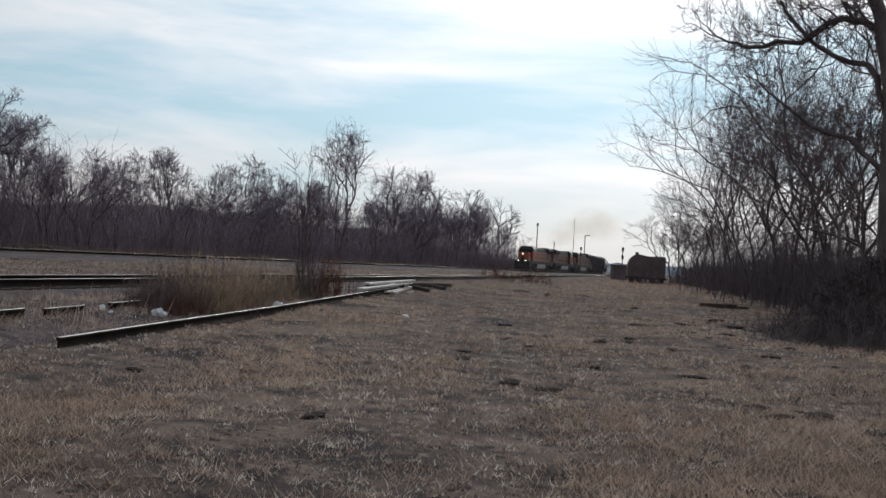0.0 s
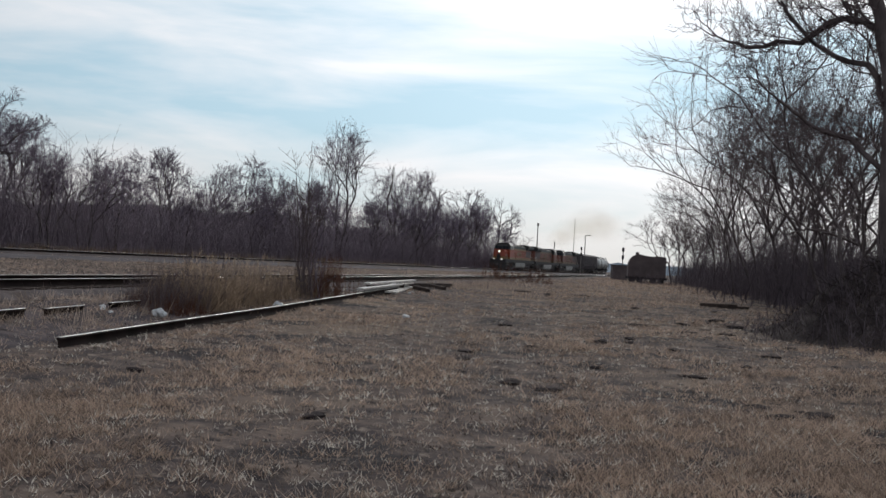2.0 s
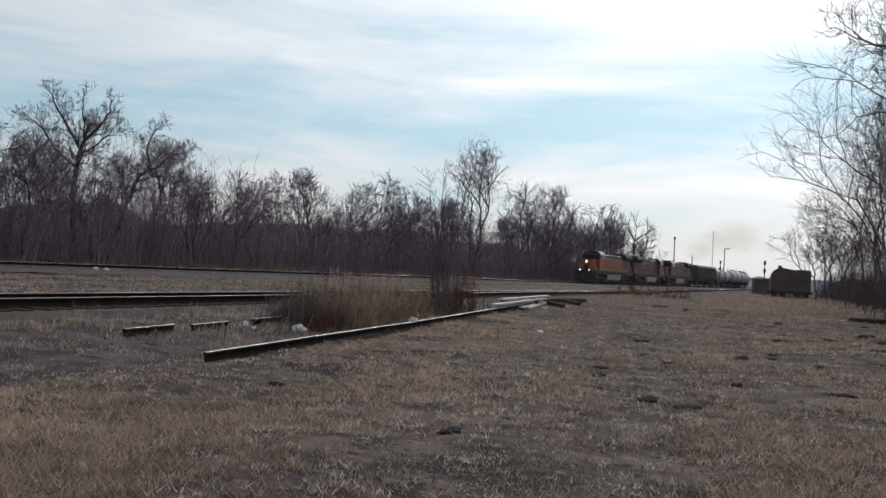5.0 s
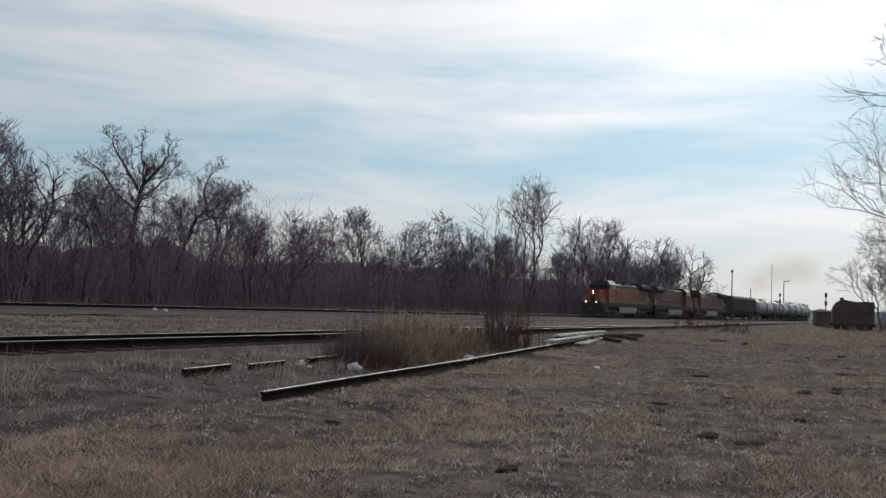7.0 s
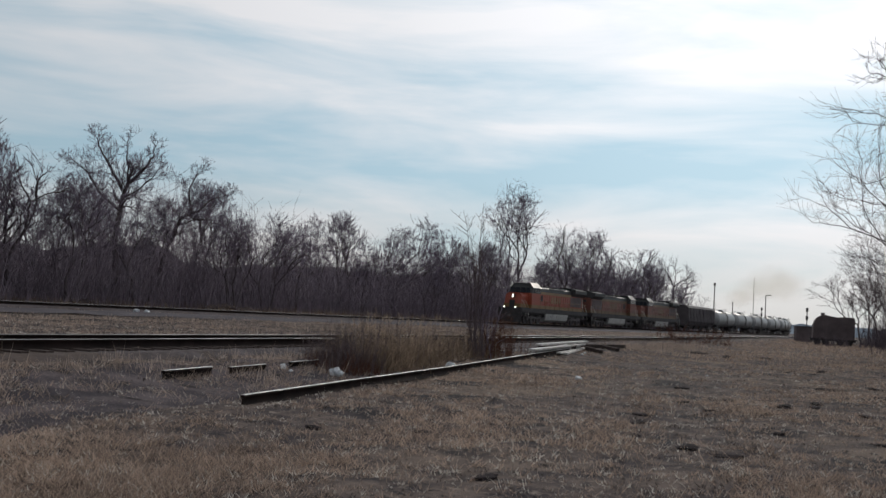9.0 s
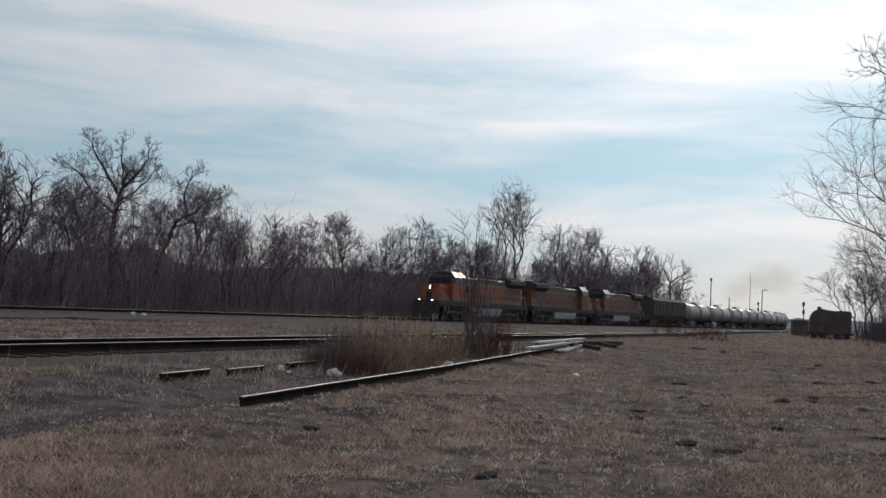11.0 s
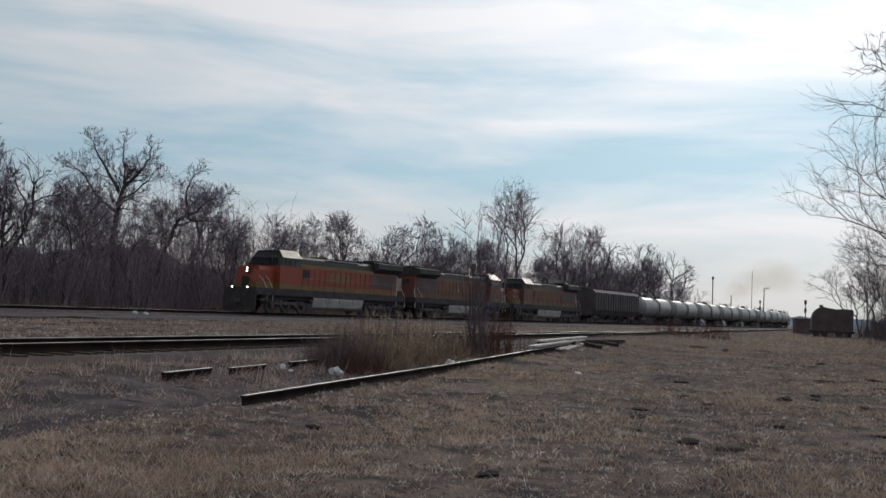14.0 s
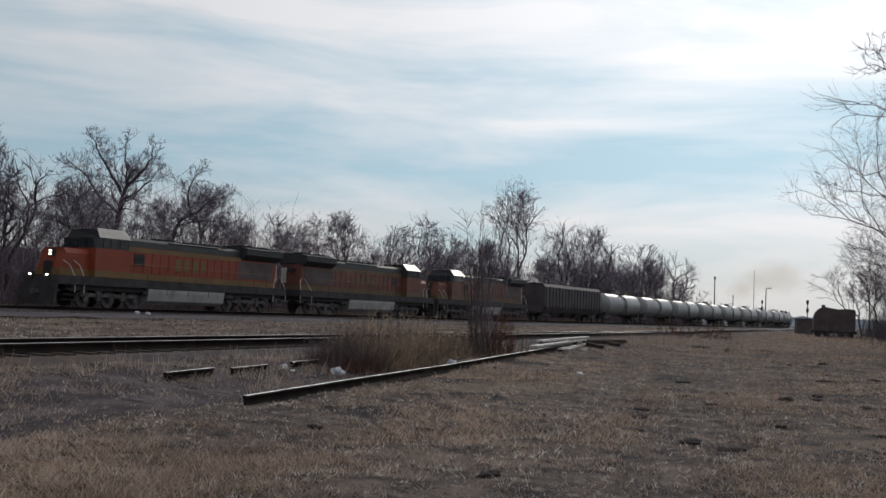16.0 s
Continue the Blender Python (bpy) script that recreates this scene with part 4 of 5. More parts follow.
def tank_car():
    """A light grey tank car 17 m long, its valve housing and walkway on top."""
    t = thing("tank_car", "light grey railway tank car with a dark spill band", "railway car", group="tank cars of the train")
    L, R, zc = 16.2, 1.52, 2.62
    bm = bmesh.new()
    ring_at = [(0.0, 0.35), (0.12, 0.8), (0.35, 1.18), (0.7, 1.42), (1.1, R), (L - 1.1, R), (L - 0.7, 1.42), (L - 0.35, 1.18), (L - 0.12, 0.8), (L, 0.35)]
    rings = [[bm.verts.new((r * math.cos(a * math.pi / 16), 0.7 + y, zc + r * math.sin(a * math.pi / 16))) for a in range(32)] for y, r in ring_at]
    for a, b in zip(rings, rings[1:]):
        for i in range(32):
            bm.faces.new((a[i], a[(i + 1) % 32], b[(i + 1) % 32], b[i])).smooth = True
    bm.faces.new(rings[0])
    bm.faces.new(rings[-1][::-1])
    bmesh.ops.recalc_face_normals(bm, faces=bm.faces)
    tank = part("tank", bm, M_TANKER, t)
    part("spill_band", rod(bmesh.new(), (0, 7.9, zc), (0, 9.7, zc), R + 0.012, 32), M_STAIN, tank, "dark spill stains round the middle")
    for y0 in (0.75, 16.0):
        part("end_band", rod(bmesh.new(), (0, y0 + 0.9 if y0 < 8 else y0 - 0.2, zc), (0, y0 + 1.0 if y0 < 8 else y0 - 0.1, zc), R + 0.02, 32), M_STAIN, tank)
    part("valve_housing", rod(bmesh.new(), (0, 8.8, zc + R - 0.1), (0, 8.8, zc + R + 0.42), 0.5, 16), M_TANKER, t)
    bm = bmesh.new()
    box(bm, -0.95, 0.95, 7.7, 9.9, zc + R - 0.02, zc + R + 0.04)
    for sx in (-0.95, 0.95):
        for y0 in (7.7, 8.8, 9.9):
            rod(bm, (sx, y0, zc + R), (sx, y0, zc + R + 0.55), 0.025, 6)
        rod(bm, (sx, 7.7, zc + R + 0.55), (sx, 9.9, zc + R + 0.55), 0.025, 6)
    part("platform", bm, M_BLACK, t, "black platform with guard rails")
    for sx in (-1, 1):
        bm = bmesh.new()
        for y0 in (8.55, 9.0):
            rod(bm, (sx * 1.58, y0, 0.9), (sx * 1.58, y0, 3.2), 0.03, 6)
            rod(bm, (sx * 1.58, y0, 3.2), (sx * 0.9, y0, zc + R), 0.03, 6)
        for k in range(8):
            rod(bm, (sx * 1.58, 8.55, 1.0 + 0.3 * k), (sx * 1.58, 9.0, 1.0 + 0.3 * k), 0.02, 6)
        part("ladder", bm, M_BLACK, t)
    for y0 in (0.1, 14.6):
        bm = box(bmesh.new(), -0.5, 0.5, y0, y0 + 2.9, 0.85, 1.12)
        box(bm, -1.45, 1.45, y0 + 0.2, y0 + 0.5, 0.9, 1.1)
        box(bm, -1.1, 1.1, y0 + 1.2, y0 + 1.9, 1.0, 1.45)
        part("stub_sill", bm, M_BLACK, t)
    wheelset_truck(t, 2.0, 2, 1.75, 0.46, M_TRUCK, 0.92)
    wheelset_truck(t, 15.6, 2, 1.75, 0.46, M_TRUCK, 0.92)
    return t


lead = locomotive("orange, yellow and dark green diesel locomotive with lit lamps", True, M_ORANGE, M_YELLOW)
second = locomotive("weathered orange diesel locomotive running backwards behind the leader", False, M_FADED, M_FADEDYEL)
third = locomotive("weathered orange and yellow diesel locomotive coupled third", False, M_FADED, M_FADEDYEL)
hopper = hopper_car()
tank_first = tank_car()
tank_cars = [tank_first] + [copy_thing(tank_first, pose(0, 0, 0)) for k in range(13)]
# offset of each vehicle's middle behind the leader's front, half length, turned round
TRAIN = [(lead, 11.15, 11.15, False), (second, 34.2, 11.15, True), (third, 57.3, 11.15, False), (hopper, 83.0, 11.1, False)]
TRAIN += [(c, 104.0 + 17.8 * k, 8.8, False) for k, c in enumerate(tank_cars)]


# ---- shrubs and weeds by the old rails ----
def blade_arrays(x, y, z, h, w, lean, rng):
    """Single tapering blades, one triangle each."""
    n = len(x)
    a, b = rng.uniform(0, 2 * np.pi, n), rng.uniform(0, 2 * np.pi, n)
    wx, wy = np.cos(a) * w * 0.5, np.sin(a) * w * 0.5
    tx, ty = np.cos(b) * lean * h, np.sin(b) * lean * h
    v = np.empty((n, 3, 3))
    v[:, 0] = np.stack([x - wx, y - wy, z - 0.01], 1)
    v[:, 1] = np.stack([x + wx, y + wy, z - 0.01], 1)
    v[:, 2] = np.stack([x + tx, y + ty, z + h], 1)
    return v.reshape(-1, 3), np.arange(n * 3).reshape(-1, 3)


def patchy(x, y):
    """Slow patches of thicker and thinner growth, 0 to 1."""
    v = np.sin(0.71 * x + 0.33 * y + 1.3) * np.sin(0.47 * y - 0.29 * x) + 0.6 * np.sin(1.9 * x - 0.7 * y) * np.sin(1.3 * y + 0.8 * x + 2) + 0.4 * np.sin(4.3 * x + 1.7 * y) * np.sin(3.1 * y - 2.2 * x)
    return np.clip(0.5 + 0.38 * v, 0, 1)


def tuft_field(name, label, mat, rng, tufts, per, polar=None, rect=None, h=(0.04, 0.12), w=0.006, far=0.0005, size=0.07, keep=None, lean=(0.3, 1.5)):
    if polar:
        d = np.exp(rng.uniform(np.log(polar[0]), np.log(polar[1]), tufts))
        a = np.radians(rng.uniform(polar[2], polar[3], tufts))
        x, y = d * np.sin(a), d * np.cos(a)
    else:
        x, y = rng.uniform(rect[0], rect[1], tufts), rng.uniform(rect[2], rect[3], tufts)
    if keep is not None:
        k = rng.uniform(0, 1, tufts) < keep(x, y)
        x, y = x[k], y[k]
    g = (0.55 + 0.9 * patchy(x, y)) * rng.uniform(0.6, 1.3, len(x))
    x, y, g = np.repeat(x, per), np.repeat(y, per), np.repeat(g, per)
    d = np.hypot(x, y)
    spread = size * (1 + d * 0.03)
    x, y = x + rng.normal(0, 1, len(x)) * spread, y + rng.normal(0, 1, len(x)) * spread
    hh = rng.uniform(h[0], h[1], len(x)) * g
    ob = array_mesh(name, *blade_arrays(x, y, lie(x, y), hh, (w + far * d) * rng.uniform(0.6, 1.4, len(x)), rng.uniform(lean[0], lean[1], len(x)), rng), mat)
    return tagged(ob, label, "grass", kind="stuff")


rng = np.random.default_rng(9)
pile_x, pile_y = settled(-17.7, 46.5)


def off_track(x, y):
    return (np.abs(x - near_line(y)) > 2.1).astype(float)


def siding_side(x, y):
    """1 on the cinder side of the old rail."""
    return np.clip((-x - 9.9 - 0.236 * (y - 12.3)) / 0.8, 0, 1) * (y < 46)


def ruts(x, y):
    """1 in the two wheel ruts."""
    c = x - rut_line(y)
    return np.maximum(np.exp(-(c / 0.6) ** 2), 0.8 * np.exp(-((c - 1.75) / 0.45) ** 2)) * (y < 38)


def by_rail(x, y):
    """0 close before the long old rail, where nothing hides its side."""
    c = x + 9.7 + 0.236 * (y - 11.95)
    return 1.0 - ((c > -0.25) & (c < 0.45) & (y > 11.5) & (y < 46))


def field_cover(x, y):
    return np.clip(0.5 + 1.5 * (patchy(x, y) - 0.5) + 0.45 * np.sin(7.3 * x + 2.1 * y) * np.sin(6.1 * y - 3.3 * x) - 0.8 * ruts(x, y) - 0.65 * siding_side(x, y), 0.12, 1) * off_track(x, y) * by_rail(x, y)


def clumped(x, y):
    """Tight scattered clumps in all of the field."""
    v = np.sin(2.9 * x + 1.1 * y) * np.sin(2.3 * y - 1.4 * x + 1) + 0.7 * np.sin(6.1 * x - 2.7 * y) * np.sin(5.3 * y + 3.1 * x)
    return np.clip((v - 0.25) * 1.3, 0, 1) * off_track(x, y) * by_rail(x, y) * (1 - 0.85 * ruts(x, y))


tuft_field("grass", "short dead brown grass of the field", M_BLADE, rng, 46000, 9, polar=(5.2, 75, -60, 9), h=(0.02, 0.095), w=0.005, size=0.045, keep=field_cover, lean=(0.4, 2.0))
tuft_field("grass", "scattered pale straw stalks among short dead grass", M_STRAW, rng, 9000, 5, polar=(5.2, 45, -60, 9), h=(0.03, 0.085), w=0.005, far=0.0003, keep=clumped, lean=(0.5, 2.0))
tuft_field("grass", "pale straws lying in the field, coloured bright as glints", M_GLINT, rng, 20000, 4, polar=(5.2, 40, -60, 9), h=(0.02, 0.065), w=0.006, far=0.0006, size=0.022, keep=lambda x, y: 0.2 + 0.6 * clumped(x + 3, y), lean=(0.5, 1.8))
tuft_field("grass", "dark brown tufts in the dead grass", M_DARKTUFT, rng, 7000, 7, polar=(5.2, 60, -60, 9), h=(0.015, 0.06), w=0.008, far=0.0009, size=0.06, keep=lambda x, y: 0.25 * field_cover(x, y) + clumped(x + 1.3, y + 0.7))
tuft_field("grass", "pale ragged tufts of straw on the cinder bed", M_STRAW, rng, 5200, 14, rect=(-17, -7, 5, 34), h=(0.05, 0.21), w=0.006, far=0.0003, size=0.07, lean=(0.4, 1.8), keep=lambda x, y: siding_side(x, y) * (0.12 + 0.8 * clumped(x, y)) * off_track(x, y) * by_rail(x, y))
tuft_field("grass", "taller dead weeds between the old rails and the track", M_STRAW, rng, 1500, 10, rect=(-18.5, -11.5, 8, 30), h=(0.10, 0.36), w=0.008, far=0.0003, size=0.12, lean=(0.05, 0.5),
           keep=lambda x, y: np.clip((-x - 10.2 - 0.23 * (y - 12)) / 1.5, 0, 1) * off_track(x, y) * by_rail(x, y) * (0.05 + 0.9 * clumped(x * 0.6, y * 0.6)))
tuft_field("grass", "strip of pale yellow dead grass between the tracks", M_STRAW, rng, 16000, 5, rect=(-37.5, -19, -5, 150), h=(0.05, 0.15), w=0.012, far=0.0003, size=0.25, keep=lambda x, y: ((x < near_line(y) - 3.2)).astype(float) * (0.3 + 0.7 * patchy(x * 0.6, y * 0.6)))
tuft_field("grass", "rough dead grass at the far end of the field", M_BLADE, rng, 15000, 5, rect=(-40, -3, 50, 190), h=(0.06, 0.22), w=0.016, far=0.0003, size=0.3, keep=lambda x, y: off_track(x, y) * (0.2 + 0.8 * patchy(x * 0.4, y * 0.4)) * (x > near_line(y)) * ((np.hypot(x - pile_x, y - pile_y) > 6.5) | (y > 56)))
tuft_field("grass", "fringe of tall dead grass at the foot of the wooded bank", M_WEED, rng, 4200, 7, rect=(-57.0, -52.2, 8, 150), h=(0.2, 0.7), w=0.02, far=0.0003, size=0.35, lean=(0.1, 0.9), keep=lambda x, y: 0.15 + 0.85 * patchy(x * 0.5, y * 0.5))


# crumbs of soil and gravel lying in the field
n = 30000
d, a = np.exp(rng.uniform(np.log(5.5), np.log(60), n)), np.radians(rng.uniform(-54, 9, n))
cx, cy = d * np.sin(a), d * np.cos(a)
ok = rng.uniform(0, 1, n) < np.clip(0.75 - field_cover(cx, cy), 0.08, 1)
cx, cy, d = cx[ok], cy[ok], d[ok]
r = (0.007 + 0.0007 * d) * rng.uniform(0.5, 1.9, len(cx))
corner = rng.uniform(0, 2 * np.pi, len(cx))[:, None] + np.array([[0.0, 2.1, 4.2]])
cz = lie(cx, cy)
base = np.stack([cx[:, None] + np.cos(corner) * r[:, None], cy[:, None] + np.sin(corner) * r[:, None], np.repeat((cz - 0.004)[:, None], 3, 1)], axis=2)
peak = np.stack([cx + rng.normal(0, 0.3, len(cx)) * r, cy + rng.normal(0, 0.3, len(cx)) * r, cz + r * rng.uniform(0.5, 1.1, len(cx))], axis=1)[:, None, :]
crumb = array_mesh("soil_crumbs", np.concatenate([base, peak], axis=1).reshape(-1, 3), (np.arange(len(cx))[:, None, None] * 4 + np.array([[0, 1, 3], [1, 2, 3], [2, 0, 3]])[None]).reshape(-1, 3), M_CRUMB)
tagged(crumb, "crumbs of dark soil and gravel in the field", "gravel", kind="stuff")


def weed_clump(label, mat, places, height, count, spread, width=0.011, lean=(0.05, 0.35), name="weed_clump", plumes=0):
    """A clump of tall dead grass or weeds, each clump a thing."""
    for px, py, s in places:
        x0, y0 = settled(px, py)
        n = int(count * s)
        x, y = rng.normal(0, spread * s, n), rng.normal(0, spread * s, n)
        h = height * s * rng.uniform(0.35, 1.05, n) * np.exp(-(x * x + y * y) / (3.5 * (spread * s) ** 2))
        t = thing(name, label, "weeds", pose(x0, y0, float(lie(x0, y0))), "weed clumps by the old rail")
        tagged(array_mesh("dead_grass", *blade_arrays(x, y, np.full(n, -0.02), h, np.full(n, width) * rng.uniform(0.5, 1.4, n), rng.uniform(lean[0], lean[1], n), rng), mat, t), kind="stuff")
        segs = []
        for k in range(int(16 * s)):
            b = np.array([rng.normal(0, spread * s * 0.8), rng.normal(0, spread * s * 0.8), 0.0])
            e = b + np.array([rng.normal(0, 0.12), rng.normal(0, 0.12), rng.uniform(0.6, 1.15)]) * height * s
            segs.append((*b, *e, 0.006, 0.003))
            q = b + (e - b) * rng.uniform(0.5, 0.9)
            segs.append((*q, *(q + np.array([rng.normal(0, 0.12), rng.normal(0, 0.12), 0.15]) * height), 0.004, 0.002))
        tagged(array_mesh("stalk_mass", *tube_arrays(segs, 3), M_TWIG, t), kind="stuff")
        if plumes:  # feathery seed heads that nod at the tips
            n = int(plumes * s)
            px, py = rng.normal(0, spread * s * 0.8, n), rng.normal(0, spread * s * 0.8, n)
            pz = height * s * rng.uniform(0.45, 1.05, n) * np.exp(-(px * px + py * py) / (4.0 * (spread * s) ** 2))
            px, py, pz = (np.repeat(q, 7) for q in (px, py, pz))
            pz = pz + rng.uniform(-0.12, 0.06, len(pz))
            tagged(array_mesh("plume_mass", *blade_arrays(px, py, pz, rng.uniform(0.04, 0.11, len(pz)), np.full(len(pz), 0.016), rng.uniform(0.3, 1.6, len(pz)), rng), M_PLUME, t), kind="stuff")


places = []
for k in range(24):
    f = (k + rng.uniform(0, 1)) / 24
    places.append((-13.2 - 4.4 * f - rng.uniform(0, 1.4), 21.9 + 15.0 * f + rng.normal(0, 0.5), rng.choice((0.45, 0.6, 0.8, 1.15))))
weed_clump("tall clump of dead straw-coloured grass behind the old rail", M_WEED, places, 1.08, 480, 0.5, width=0.018, lean=(0.1, 1.6), plumes=40)
weed_clump("dark brown clump of dead weeds between the old rails", M_RUSSET, [(-13.4, 20.3, 0.7), (-14.1, 21.2, 0.9), (-14.9, 21.8, 0.8), (-13.3, 20.9, 0.6), (-15.6, 22.8, 0.8)], 0.8, 450, 0.5, lean=(0.1, 0.9))
weed_clump("low brown weeds at the end of the field", M_STRAW, [(-20.0, 62.0, 1.3), (-19.0, 68.0, 1.2), (-21.0, 74.0, 1.2), (-17.5, 84.0, 1.3)], 0.55, 900, 1.0)


def shrub(label, mat, px, py, stems, height, spread, radius, seed, twigs=5):
    r = np.random.default_rng(seed)
    x0, y0 = settled(px, py)
    t = thing("shrub", label, "shrub", pose(x0, y0, float(lie(x0, y0))), "shrubs by the old rail")
    wood, fine = [], []
    for s in range(stems):
        a = r.uniform(0, 2 * np.pi)
        p = np.array([r.normal(0, 0.25 * spread), r.normal(0, 0.25 * spread), -0.05])
        d = np.array([np.cos(a) * spread * r.uniform(0.05, 0.3), np.sin(a) * spread * r.uniform(0.05, 0.3), 1.0])
        h = height * r.uniform(0.5, 1.0)
        rad = radius * r.uniform(0.5, 1.0)
        for k in range(6):
            d = d + np.array([r.normal(0, 0.06), r.normal(0, 0.06), 0.0])
            q = p + d * h / 6
            wood.append((*p, *q, rad * (1 - 0.15 * k), rad * (1 - 0.15 * (k + 1))))
            for w in range(twigs):
                b = p + (q - p) * r.uniform(0, 1)
                e = b + np.array([r.normal(0, 0.28), r.normal(0, 0.28), r.uniform(0.25, 0.7)]) * h * 0.2
                fine.append((*b, *e, rad * 0.35, rad * 0.15))
                g = b + (e - b) * 0.5
                fine.append((*g, *(g + np.array([r.normal(0, 0.2), r.normal(0, 0.2), 0.25]) * h * 0.14), rad * 0.25, rad * 0.1))
            p = q
    tagged(array_mesh("stem_mass", *tube_arrays(wood, 4), mat, t), kind="stuff")
    tagged(array_mesh("twig_mass", *tube_arrays(fine, 3), mat, t), kind="stuff")
    return t


shrub("tall thin leafless saplings growing together by the old rail", M_TWIG, *bearing(-240, 36.0), 14, 5.0, 1.0, 0.03, 71, 4)
shrub("tall thin leafless saplings growing together by the old rail", M_TWIG_FAR, *bearing(-228, 37.5), 9, 4.2, 1.0, 0.026, 72, 4)
shrub("dense red-brown leafless shrub beside the saplings", M_RUSSET, *bearing(-205, 38.5), 34, 1.55, 1.3, 0.010, 73)
shrub("dense red-brown leafless shrub beside the saplings", M_RUSSET, *bearing(-188, 39.5), 30, 1.3, 1.1, 0.010, 74)
shrub("dense red-brown leafless shrub beside the saplings", M_RUSSET, *bearing(-226, 37.0), 26, 1.3, 1.1, 0.010, 75)
shrub("low dark leafless shrub over the sunken rail", M_TWIG, *bearing(-505, 25.0), 60, 0.95, 1.3, 0.009, 76)
shrub("low dark leafless shrub over the sunken rail", M_TWIG, *bearing(-470, 26.0), 60, 1.05, 1.4, 0.009, 77)
shrub("low dark leafless shrub before the standing wagon", M_UNDER, *bearing(352, 150.0), 50, 1.6, 5.0, 0.03, 81)
shrub("low dark leafless shrub before the standing wagon", M_UNDER, *bearing(385, 148.0), 50, 1.5, 5.0, 0.03, 82)
shrub("reddish low bush at the end of the field", M_RUSSET, -25.5, 92.0, 50, 1.5, 4.0, 0.02, 78)
shrub("reddish low bush at the end of the field", M_RUSSET, -23.0, 97.0, 50, 1.4, 4.0, 0.02, 79)

# ---- pile of old rails and timbers ----


def sighted(px, d, up):
    """Place of a timber's end by its bearing and level distance, at a height over the ground."""
    x, y = settled(*bearing(px, d), up)
    return Vector((x, y, float(lie(x, y)) + up))


PALE, DARK = "long grey weathered plank lying askew on the pile", "dark old sleeper lying beside the pile"
boards = [(-131, 60, -49, 77, 0.36, 0.12, M_TIMBER, PALE), (-143, 49, -54, 69, 0.27, 0.14, M_TIMBER, PALE), (-139, 46, -62, 61, 0.17, 0.11, M_TIMBER, PALE), (-97, 47, -60, 57.5, 0.11, 0.12, M_TIMBER, PALE), (-84, 46.5, -53, 58, 0.05, 0.10, M_TIMBER, PALE), (-118, 52, -70, 66, 0.22, 0.09, M_TIMBER, PALE),
          (-53, 59, 16, 65, 0.04, 0.11, M_TIE, DARK), (-48, 54, -22, 50, 0.0, 0.11, M_TIE, DARK), (-128, 55, -112, 51, 0.10, 0.12, M_TIE, DARK), (-88, 62, -70, 56, 0.12, 0.12, M_TIE, DARK), (-20, 60, 6, 55, 0.0, 0.11, M_TIE, DARK)]
for k, (px0, d0, px1, d1, up, half, mat, label) in enumerate(boards):
    a, b = sighted(px0, d0, up), sighted(px1, d1, up)
    ln = (b - a).length
    bm = bmesh.new()
    box(bm, -half, half, -ln / 2, ln / 2, -0.035 if mat is M_TIMBER else -0.02, 0.035 if mat is M_TIMBER else 0.16, 0.012)
    o = part("old_timber", bm, mat)
    o.matrix_basis = Matrix.Translation((a + b) / 2) @ (b - a).to_track_quat("Y", "Z").to_matrix().to_4x4()
    tagged(o, label, "timber", "timbers of the pile")


def lump(name, label, category, px, py, size, mat, seed, flat=0.6, group=""):
    """A crumpled or clodded lump resting on the ground."""
    r = np.random.default_rng(seed)
    bm = bmesh.new()
    bmesh.ops.create_icosphere(bm, subdivisions=3, radius=1.0)
    k = r.uniform(-3, 3, (6, 3))
    for v in bm.verts:
        c = np.array(v.co)
        f = 1 + 0.16 * sum(math.sin(float(c @ q) * 2.2 + i) for i, q in enumerate(k)) / 2
        v.co = Vector((c[0] * f * size[0], c[1] * f * size[1], c[2] * f * size[2]))
    o = part(name, bm, mat)
    x, y = settled(px, py) if px > -30 else (px, py)
    o.matrix_basis = pose(x, y, float(lie(x, y)) + size[2] * flat, 0, 0, r.uniform(0, 360))
    return tagged(o, label, category, group)


lump("plastic_bag", "crumpled whitish plastic bag lying beside the old rail", "litter", -12.75, 18.9, (0.13, 0.16, 0.11), M_WHITE, 1)
lump("plastic_bag", "small white scrap of litter on the grass", "litter", -9.48, 25.3, (0.12, 0.09, 0.06), M_WHITE, 2)
lump("plastic_bag", "white scrap of litter on the old rail", "litter", -12.75, 24.3, (0.14, 0.12, 0.1), M_WHITE, 3, 1.2)
for k, (x, y, s) in enumerate(((-8.0, 33.0, 0.05), (-14.6, 19.4, 0.07), (-15.2, 20.2, 0.08), (-14.9, 19.8, 0.06), (-14.0, 18.9, 0.06), (-16.2, 43.6, 0.08), (-17.4, 44.0, 0.07), (-16.6, 45.0, 0.09))):
    lump("litter_scrap", "small pale scrap of litter in the weeds", "litter", x, y, (s, s * 0.8, s * 0.5), M_WHITE, 20 + k, group="litter scraps")
clods = [(-3.72, 22.0, 0.32), (-4.19, 8.86, 0.2), (-3.2, 22.6, 0.2), (-1.4, 33.0, 0.35), (-4.0, 30.0, 0.3), (-2.2, 37.0, 0.4), (-1.1, 26.5, 0.25), (-5.2, 17.0, 0.18), (-0.6, 18.6, 0.2), (-12.5, 56.0, 0.5), (-15.0, 60.0, 0.5), (-11.0, 58.0, 0.45), (-2.8, 16.2, 0.16), (-0.2, 21.5, 0.22), (-6.4, 11.5, 0.13), (-2.4, 28.0, 0.28), (0.2, 24.5, 0.3)]
for k in range(46):
    clods.append((rng.uniform(-7.5, 1.5), rng.uniform(9, 48), rng.uniform(0.08, 0.26)))
